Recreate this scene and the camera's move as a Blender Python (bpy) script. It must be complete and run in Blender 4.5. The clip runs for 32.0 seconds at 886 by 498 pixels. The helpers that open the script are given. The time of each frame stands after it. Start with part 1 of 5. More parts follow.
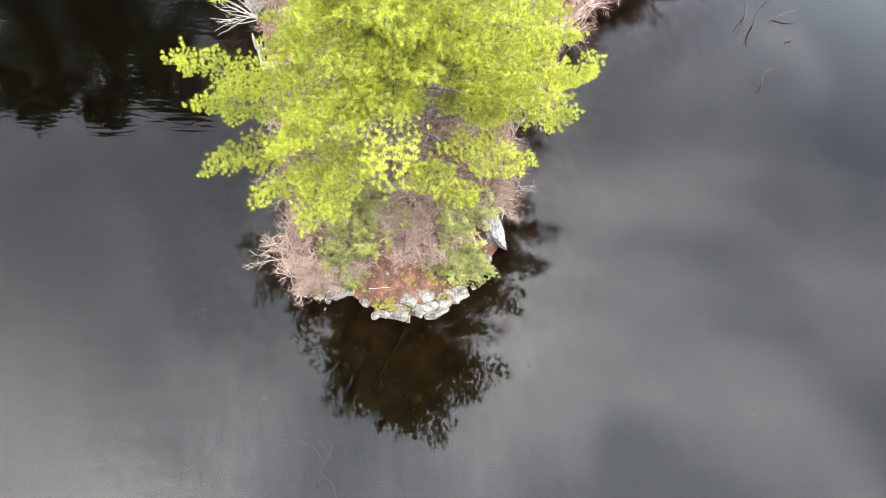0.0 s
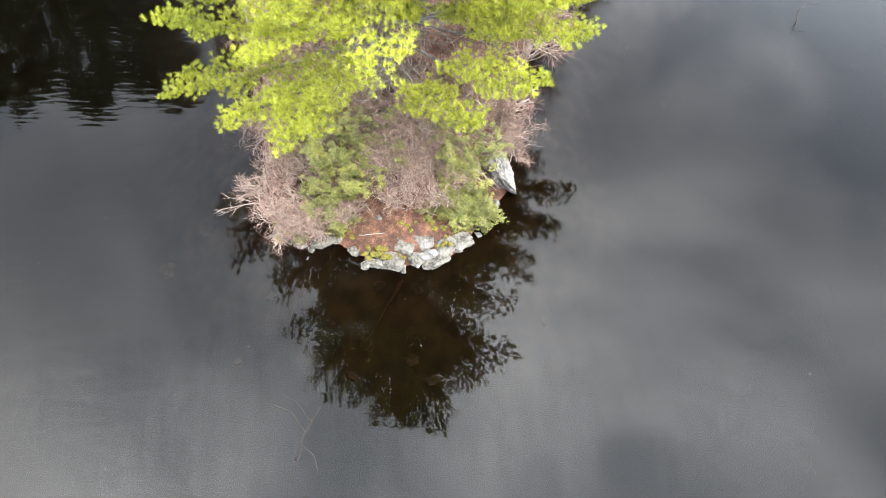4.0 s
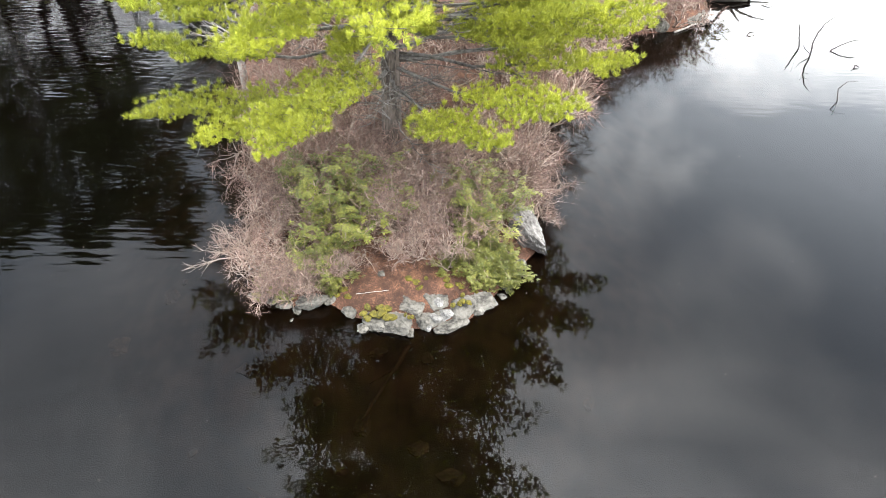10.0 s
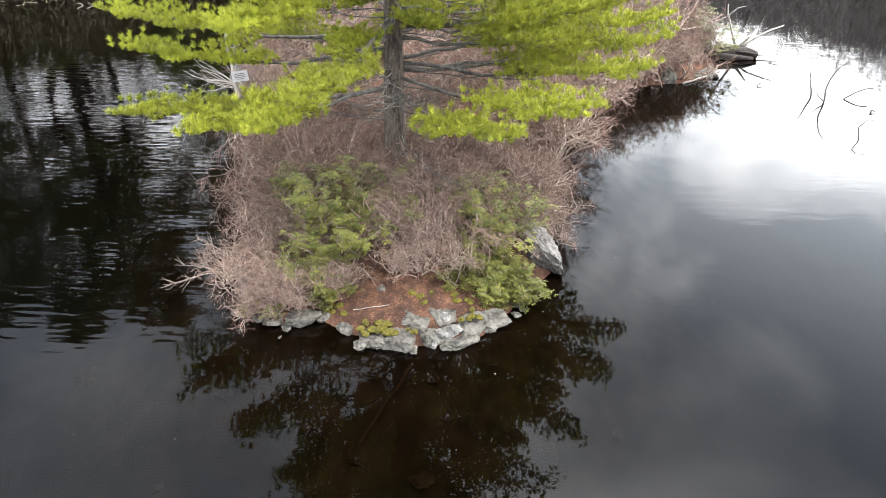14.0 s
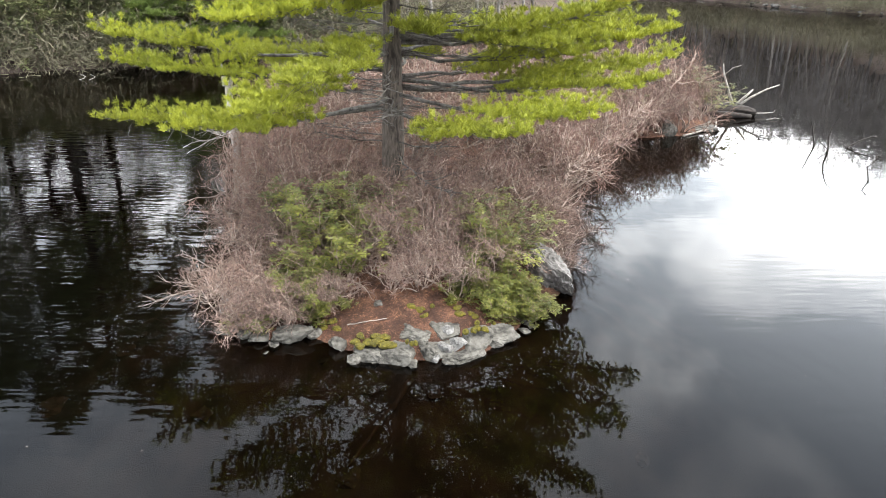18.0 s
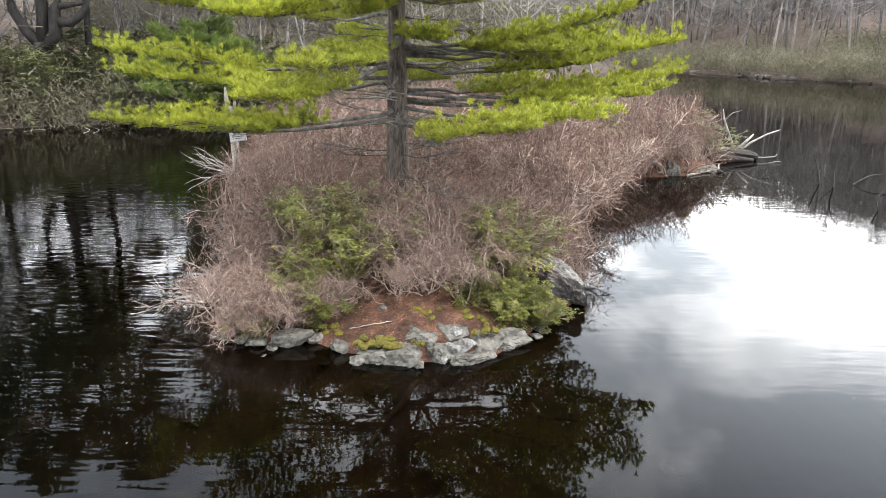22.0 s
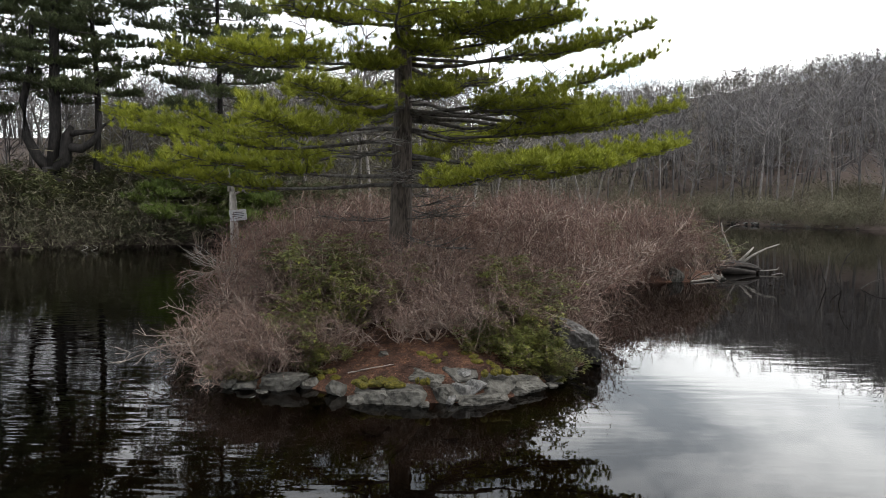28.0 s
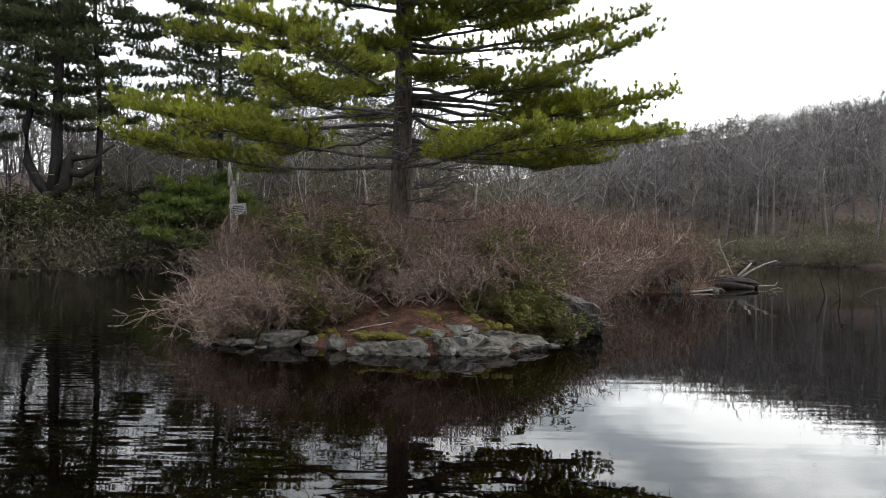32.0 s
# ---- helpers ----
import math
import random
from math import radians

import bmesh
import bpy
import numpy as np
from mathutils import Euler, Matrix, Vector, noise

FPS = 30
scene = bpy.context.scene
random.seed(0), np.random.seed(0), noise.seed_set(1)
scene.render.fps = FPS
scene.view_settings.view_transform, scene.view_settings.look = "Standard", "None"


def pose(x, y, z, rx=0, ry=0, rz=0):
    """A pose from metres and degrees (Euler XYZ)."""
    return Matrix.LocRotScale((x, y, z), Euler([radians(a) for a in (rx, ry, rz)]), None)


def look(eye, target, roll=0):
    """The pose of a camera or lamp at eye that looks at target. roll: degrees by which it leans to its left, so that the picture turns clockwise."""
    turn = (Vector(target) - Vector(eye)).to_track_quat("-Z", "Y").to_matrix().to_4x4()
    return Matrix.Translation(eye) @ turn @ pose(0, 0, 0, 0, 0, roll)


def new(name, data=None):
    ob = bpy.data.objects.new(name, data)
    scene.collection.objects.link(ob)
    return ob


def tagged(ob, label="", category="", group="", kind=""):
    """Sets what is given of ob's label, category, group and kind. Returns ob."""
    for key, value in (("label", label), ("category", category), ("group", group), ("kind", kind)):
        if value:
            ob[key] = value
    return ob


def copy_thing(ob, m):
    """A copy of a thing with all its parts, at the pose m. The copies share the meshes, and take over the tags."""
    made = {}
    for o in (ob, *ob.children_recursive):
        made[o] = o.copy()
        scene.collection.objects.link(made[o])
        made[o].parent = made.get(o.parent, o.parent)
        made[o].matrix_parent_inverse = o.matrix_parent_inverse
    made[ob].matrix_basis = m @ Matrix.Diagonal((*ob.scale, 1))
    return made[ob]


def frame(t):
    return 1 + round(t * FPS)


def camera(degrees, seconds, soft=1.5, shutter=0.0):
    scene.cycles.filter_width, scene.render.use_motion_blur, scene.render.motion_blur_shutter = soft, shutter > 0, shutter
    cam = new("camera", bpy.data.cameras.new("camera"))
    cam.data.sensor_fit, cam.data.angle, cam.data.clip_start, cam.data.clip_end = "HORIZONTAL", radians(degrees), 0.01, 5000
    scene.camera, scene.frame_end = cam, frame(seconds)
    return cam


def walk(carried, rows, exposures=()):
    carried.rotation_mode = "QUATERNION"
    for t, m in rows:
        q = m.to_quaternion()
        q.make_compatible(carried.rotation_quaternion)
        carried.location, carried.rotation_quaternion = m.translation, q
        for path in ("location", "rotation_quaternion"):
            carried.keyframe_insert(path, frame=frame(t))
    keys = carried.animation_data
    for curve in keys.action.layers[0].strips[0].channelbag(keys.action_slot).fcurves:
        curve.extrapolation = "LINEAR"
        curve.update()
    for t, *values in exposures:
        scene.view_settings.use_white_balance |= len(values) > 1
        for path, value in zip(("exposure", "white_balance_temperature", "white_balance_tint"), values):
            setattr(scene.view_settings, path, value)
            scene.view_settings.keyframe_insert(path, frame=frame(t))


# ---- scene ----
# camera and walk: a slow descent in front of a small wooded island
cam = camera(63.34, 32.0, soft=0.9)
PATH = [
    (0, 0.06, 0.018, 16.178, 34.84, -0.47, 0.15),
    (0.5, 0.076, 0.011, 15.746, 34.37, -0.45, 0.13),
    (1, 0.089, 0.014, 15.332, 34.47, -0.41, 0.11),
    (1.5, 0.108, -0.01, 14.93, 34.62, -0.35, 0.1),
    (2, 0.122, -0.037, 14.532, 34.8, -0.34, 0.1),
    (2.5, 0.132, -0.068, 14.154, 34.97, -0.25, 0.1),
    (4.5, 0.033, 0.085, 12.901, 36.85, -0.41, -0.04),
    (5, 0.023, 0.105, 12.636, 37.92, -0.4, -0.01),
    (5.5, 0.019, 0.096, 12.309, 39.19, -0.36, 0.06),
    (6, -0.014, 0.106, 11.997, 40.65, -0.42, 0.04),
    (6.5, -0.033, 0.118, 11.69, 42.2, -0.4, 0.1),
    (7, -0.074, 0.119, 11.365, 43.72, -0.41, 0.09),
    (7.5, -0.103, 0.147, 11.04, 45.07, -0.51, 0.09),
    (8, -0.129, 0.161, 10.678, 46.17, -0.5, 0.13),
    (8.5, -0.143, 0.166, 10.322, 47.24, -0.51, 0.18),
    (9, -0.174, 0.171, 9.977, 48.24, -0.55, 0.18),
    (9.5, -0.198, 0.169, 9.629, 49.36, -0.58, 0.2),
    (10, -0.204, 0.167, 9.3, 50.46, -0.61, 0.28),
    (10.5, -0.206, 0.16, 8.994, 51.5, -0.55, 0.38),
    (11, -0.201, 0.179, 8.695, 52.6, -0.58, 0.41),
    (11.5, -0.215, 0.19, 8.41, 53.73, -0.57, 0.42),
    (12, -0.216, 0.208, 8.14, 54.78, -0.57, 0.44),
    (12.5, -0.215, 0.218, 7.887, 55.78, -0.58, 0.44),
    (13, -0.23, 0.22, 7.624, 56.9, -0.62, 0.42),
    (13.5, -0.248, 0.209, 7.39, 57.97, -0.54, 0.44),
    (14, -0.272, 0.211, 7.17, 59.07, -0.54, 0.39),
    (14.5, -0.283, 0.215, 6.956, 60.18, -0.5, 0.38),
    (15, -0.292, 0.215, 6.742, 61.32, -0.48, 0.34),
    (15.5, -0.278, 0.208, 6.526, 62.42, -0.46, 0.35),
    (17.5, -0.321, 0.276, 5.679, 66.26, -0.4, 0.11),
    (18, -0.327, 0.281, 5.5, 67.1, -0.36, 0.07),
    (18.5, -0.33, 0.286, 5.323, 67.93, -0.33, 0.05),
    (19, -0.348, 0.291, 5.157, 68.78, -0.27, 0.03),
    (19.5, -0.359, 0.29, 5.005, 69.59, -0.29, 0.01),
    (20, -0.368, 0.296, 4.86, 70.41, -0.26, 0.01),
    (20.5, -0.384, 0.3, 4.71, 71.25, -0.26, -0.01),
    (21, -0.409, 0.289, 4.569, 72.03, -0.26, -0.02),
    (21.5, -0.427, 0.282, 4.424, 72.83, -0.25, -0.03),
    (22, -0.44, 0.283, 4.273, 73.28, -0.23, -0.05),
    (22.5, -0.435, 0.289, 4.119, 73.28, -0.2, -0.05),
    (23, -0.434, 0.301, 3.972, 73.28, -0.19, -0.07),
    (23.5, -0.429, 0.319, 3.821, 73.29, -0.19, -0.11),
    (24, -0.409, 0.323, 3.676, 73.27, -0.21, -0.13),
    (24.5, -0.393, 0.343, 3.519, 73.46, -0.31, -0.15),
    (26.5, -0.46, 0.421, 2.93, 79.89, -0.5, -0.27),
    (27, -0.497, 0.442, 2.802, 81.77, -0.63, -0.3),
    (27.5, -0.564, 0.472, 2.66, 83.84, -0.64, -0.35),
    (28, -0.593, 0.506, 2.517, 85.91, -0.71, -0.39),
    (28.5, -0.604, 0.514, 2.378, 88.02, -0.7, -0.43),
    (29, -0.611, 0.525, 2.232, 89.41, -0.75, -0.48),
    (29.5, -0.613, 0.519, 2.086, 89.65, -0.77, -0.51),
    (30, -0.619, 0.491, 1.932, 89.67, -0.8, -0.55),
    (30.5, -0.621, 0.477, 1.761, 89.73, -0.8, -0.57),
    (31, -0.622, 0.462, 1.601, 89.78, -0.78, -0.59),
    (31.5, -0.615, 0.45, 1.455, 89.82, -0.8, -0.61),
    (32, -0.629, 0.445, 1.307, 89.85, -0.79, -0.63),
]
EXPOSURES = [(0, 2.65), (6, 2.5), (9, 2.25), (12, 2.0), (20, 1.75), (24.5, 1.7), (26.5, 1.45), (28, 0.15), (29.5, 0.05), (32, 0.08)]
walk(cam, [(t, pose(x, y, z, rx, ry, rz)) for t, x, y, z, rx, ry, rz in PATH], EXPOSURES)

# ------------------------------------------------------------------ light
SUN_AZ, SUN_EL = 100.0, 48.0         # degrees to the right of straight ahead, and up
sun_way = Vector((math.sin(radians(SUN_AZ)) * math.cos(radians(SUN_EL)), math.cos(radians(SUN_AZ)) * math.cos(radians(SUN_EL)), math.sin(radians(SUN_EL))))
sun = new("sun", bpy.data.lights.new("sun", "SUN"))
sun.data.energy, sun.data.angle, sun.data.color = 1.1, radians(25), (1.0, 0.95, 0.87)
sun.matrix_world = look((0, 0, 0), -sun_way)

world = bpy.data.worlds.new("overcast_sky")
world.use_nodes = True
scene.world = world
wt = world.node_tree
wt.nodes.clear()
out = wt.nodes.new("ShaderNodeOutputWorld")
bg = wt.nodes.new("ShaderNodeBackground")
sky = wt.nodes.new("ShaderNodeTexSky")
sky.sky_type, sky.sun_disc, sky.sun_elevation, sky.sun_rotation = "NISHITA", False, radians(SUN_EL), radians(SUN_AZ)
coord = wt.nodes.new("ShaderNodeTexCoord")
split = wt.nodes.new("ShaderNodeSeparateXYZ")
wt.links.new(coord.outputs["Generated"], split.inputs[0])


def wmath(op, a, b=None):
    n = wt.nodes.new("ShaderNodeMath")
    n.operation = op
    for i, v in enumerate((a, b)):
        if v is None:
            continue
        if isinstance(v, (int, float)):
            n.inputs[i].default_value = v
        else:
            wt.links.new(v, n.inputs[i])
    return n.outputs[0]


up = wmath("ADD", wmath("ABSOLUTE", split.outputs[2]), 0.22)
flat = wt.nodes.new("ShaderNodeCombineXYZ")
wt.links.new(wmath("DIVIDE", split.outputs[0], up), flat.inputs[0])
wt.links.new(wmath("DIVIDE", split.outputs[1], up), flat.inputs[1])
clouds = wt.nodes.new("ShaderNodeTexNoise")
clouds.inputs["Scale"].default_value, clouds.inputs["Detail"].default_value, clouds.inputs["Roughness"].default_value = 1.5, 6.0, 0.55
clouds.inputs["Distortion"].default_value = 0.4
wt.links.new(flat.outputs[0], clouds.inputs["Vector"])
ramp = wt.nodes.new("ShaderNodeValToRGB")
ramp.color_ramp.elements[0].position, ramp.color_ramp.elements[0].color = 0.42, (0.34, 0.36, 0.37, 1)
ramp.color_ramp.elements[1].position, ramp.color_ramp.elements[1].color = 0.59, (1.0, 1.0, 0.98, 1)
wt.links.new(clouds.outputs["Fac"], ramp.inputs[0])
dot = wt.nodes.new("ShaderNodeVectorMath")
dot.operation = "DOT_PRODUCT"
wt.links.new(coord.outputs["Generated"], dot.inputs[0])
dot.inputs[1].default_value = (0.52, 0.79, 0.32)   # the thin place in the cloud
glow = wmath("ADD", wmath("MULTIPLY", wmath("POWER", wmath("MAXIMUM", dot.outputs["Value"], 0.0), 6.0), 0.75), 0.72)
deck = wt.nodes.new("ShaderNodeValToRGB")   # thin cloud low and overhead, a thicker grey deck between
deck.color_ramp.interpolation = "B_SPLINE"
for k, (p, v) in enumerate([(0.0, 1.5), (0.3, 1.5), (0.42, 1.15), (0.52, 0.85), (0.61, 0.5), (0.69, 0.52), (0.75, 0.9), (0.81, 1.55), (0.88, 2.1), (0.95, 2.4), (1.0, 2.4)]):
    e = deck.color_ramp.elements[k] if k < 2 else deck.color_ramp.elements.new(p)
    e.position, e.color = p, (v / 4, v / 4, v / 4, 1)
wt.links.new(split.outputs[2], deck.inputs[0])
glow = wmath("MULTIPLY", wmath("MULTIPLY", glow, deck.outputs[0]), 4.0)
bright = wt.nodes.new("ShaderNodeVectorMath")
bright.operation = "SCALE"
wt.links.new(ramp.outputs[0], bright.inputs[0])
wt.links.new(glow, bright.inputs["Scale"])
thin = wt.nodes.new("ShaderNodeVectorMath")
thin.operation = "SCALE"
thin.inputs["Scale"].default_value = 0.03
wt.links.new(sky.outputs[0], thin.inputs[0])
total = wt.nodes.new("ShaderNodeVectorMath")
wt.links.new(bright.outputs[0], total.inputs[0])
wt.links.new(thin.outputs[0], total.inputs[1])
wt.links.new(total.outputs[0], bg.inputs["Color"])
bg.inputs["Strength"].default_value = 1.95
wt.links.new(bg.outputs[0], out.inputs[0])


# ------------------------------------------------------------------ materials
def material(name, low, high, scale=6.0, rough=0.8, bump=0.3, fine=8.0, vary=0.12, stretch=(1, 1, 1), translucent=0.0, third=None, spec=0.3):
    """Two scales of noise between two colours, a fine relief, and a slight shift from piece to piece."""
    m = bpy.data.materials.new(name)
    m.use_nodes = True
    t = m.node_tree
    b = t.nodes["Principled BSDF"]
    b.inputs["Roughness"].default_value = rough
    b.inputs["Specular IOR Level"].default_value = spec
    co = t.nodes.new("ShaderNodeTexCoord")
    mp = t.nodes.new("ShaderNodeMapping")
    mp.inputs["Scale"].default_value = stretch
    t.links.new(co.outputs["Object"], mp.inputs[0])
    n1, n2 = t.nodes.new("ShaderNodeTexNoise"), t.nodes.new("ShaderNodeTexNoise")
    for n, s in ((n1, scale), (n2, scale * fine)):
        n.inputs["Scale"].default_value, n.inputs["Detail"].default_value, n.inputs["Roughness"].default_value = s, 4.0, 0.6
        t.links.new(mp.outputs[0], n.inputs["Vector"])
    mix = t.nodes.new("ShaderNodeMath")
    mix.operation = "MULTIPLY_ADD"
    t.links.new(n2.outputs["Fac"], mix.inputs[0])
    mix.inputs[1].default_value = 0.45
    sub = t.nodes.new("ShaderNodeMath")
    sub.operation = "MULTIPLY"
    sub.inputs[1].default_value = 0.55
    t.links.new(n1.outputs["Fac"], sub.inputs[0])
    t.links.new(sub.outputs[0], mix.inputs[2])
    r = t.nodes.new("ShaderNodeValToRGB")
    e = r.color_ramp.elements
    e[0].position, e[0].color = 0.38, (*low, 1)
    e[1].position, e[1].color = 0.62, (*high, 1)
    if third:
        x = e.new(0.5)
        x.color = (*third, 1)
    t.links.new(mix.outputs[0], r.inputs[0])
    info = t.nodes.new("ShaderNodeObjectInfo")
    isle = t.nodes.new("ShaderNodeNewGeometry")
    add = t.nodes.new("ShaderNodeMath")
    t.links.new(info.outputs["Random"], add.inputs[0])
    t.links.new(isle.outputs["Random Per Island"], add.inputs[1])
    mr = t.nodes.new("ShaderNodeMapRange")
    mr.inputs["From Max"].default_value = 2.0
    mr.inputs["To Min"].default_value, mr.inputs["To Max"].default_value = 1 - 2 * vary, 1 + 2 * vary
    t.links.new(add.outputs[0], mr.inputs["Value"])
    hs = t.nodes.new("ShaderNodeHueSaturation")
    t.links.new(mr.outputs[0], hs.inputs["Value"])
    t.links.new(r.outputs[0], hs.inputs["Color"])
    t.links.new(hs.outputs[0], b.inputs["Base Color"])
    if bump:
        bp = t.nodes.new("ShaderNodeBump")
        bp.inputs["Strength"].default_value, bp.inputs["Distance"].default_value = bump, 0.03
        t.links.new(mix.outputs[0], bp.inputs["Height"])
        t.links.new(bp.outputs[0], b.inputs["Normal"])
    if translucent:
        tr = t.nodes.new("ShaderNodeBsdfTranslucent")
        t.links.new(hs.outputs[0], tr.inputs[0])
        ms = t.nodes.new("ShaderNodeMixShader")
        ms.inputs[0].default_value = translucent
        t.links.new(b.outputs[0], ms.inputs[1])
        t.links.new(tr.outputs[0], ms.inputs[2])
        t.links.new(ms.outputs[0], t.nodes["Material Output"].inputs[0])
    return m


M_NEEDLE = material("pine_needles", (0.175, 0.2, 0.022), (0.38, 0.402, 0.042), 1.6, 0.55, 0, 6.0, vary=0.2, translucent=0.07)
M_NEEDLE_YOUNG = material("young_pine_needles", (0.07, 0.105, 0.02), (0.13, 0.17, 0.035), 1.0, 0.55, 0, vary=0.2, translucent=0.25)
M_NEEDLE_DARK = material("pine_needles_dark", (0.06, 0.078, 0.034), (0.115, 0.135, 0.058), 0.8, 0.55, 0, vary=0.2, translucent=0.25)
M_BARK = material("pine_bark", (0.03, 0.024, 0.02), (0.14, 0.115, 0.096), 7, 0.9, 1.0, 4, 0.08, (1, 1, 0.22))
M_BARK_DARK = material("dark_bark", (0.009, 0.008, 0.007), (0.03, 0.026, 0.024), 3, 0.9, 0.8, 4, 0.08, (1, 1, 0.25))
M_LIMB = material("limb_bark", (0.035, 0.03, 0.027), (0.17, 0.16, 0.145), 9, 0.9, 0.6, 5)
M_GREYWOOD = material("weathered_wood", (0.15, 0.135, 0.12), (0.38, 0.35, 0.315), 10, 0.85, 0.7, 5, 0.08, (1, 1, 0.3))
M_DARKWOOD = material("rotten_wood", (0.012, 0.010, 0.009), (0.055, 0.046, 0.04), 5, 0.8, 1.0, 5, 0.05)
M_STEM = material("shrub_stem", (0.125, 0.094, 0.078), (0.38, 0.3, 0.25), 8, 0.85, 0, 4, 0.15)
M_TWIG = material("shrub_twig", (0.09, 0.059, 0.048), (0.29, 0.198, 0.162), 3, 0.85, 0, 4, 0.2)
M_TWIG_RED = material("shrub_twig_red", (0.085, 0.053, 0.043), (0.245, 0.156, 0.126), 3, 0.85, 0, 4, 0.2)
M_LEAF = material("laurel_leaf", (0.058, 0.07, 0.018), (0.2, 0.2, 0.046), 1.5, 0.45, 0, 4, 0.25, translucent=0.25, spec=0.5)
M_LEAF_OLD = material("laurel_leaf_dark", (0.05, 0.062, 0.024), (0.14, 0.145, 0.062), 1.0, 0.5, 0, 4, 0.25, translucent=0.2)
M_ROCK = material("lichen_rock", (0.025, 0.023, 0.02), (0.145, 0.137, 0.12), 3.4, 0.9, 1.0, 5.0, 0.06, third=(0.092, 0.086, 0.074))
M_QUARTZ = material("white_rock", (0.045, 0.043, 0.04), (0.23, 0.222, 0.21), 5, 0.85, 0.8, 6, 0.05)
M_PALEROCK = material("pale_rock", (0.06, 0.056, 0.053), (0.19, 0.178, 0.168), 2.5, 0.9, 0.8, 5.0, 0.05, third=(0.125, 0.117, 0.11))
M_WETROCK = material("sunken_rock", (0.06, 0.046, 0.036), (0.2, 0.135, 0.095), 3, 0.7, 0.6, 6)
M_MOSS = material("moss", (0.035, 0.033, 0.008), (0.13, 0.108, 0.014), 9, 0.95, 1.0, 6)
M_LITTER = material("needle_litter", (0.03, 0.016, 0.011), (0.15, 0.074, 0.044), 3.0, 0.95, 1.0, 14, 0.0, third=(0.06, 0.029, 0.019))
M_FLOOR = material("forest_floor", (0.04, 0.029, 0.024), (0.115, 0.086, 0.072), 0.12, 0.95, 0.4, 14, 0.0)
M_GREYBARK = material("grey_bark", (0.10, 0.09, 0.084), (0.30, 0.275, 0.26), 2.0, 0.9, 0.3, 5, 0.25)
M_FARTWIG = material("far_twigs", (0.125, 0.116, 0.115), (0.25, 0.232, 0.23), 0.5, 0.9, 0, 4, 0.2)
M_SIGN = material("sign_paint", (0.36, 0.36, 0.37), (0.55, 0.55, 0.56), 6, 0.6, 0.1, 5, 0)
M_INK = material("sign_ink", (0.05, 0.05, 0.055), (0.12, 0.12, 0.125), 6, 0.7, 0, 5, 0)


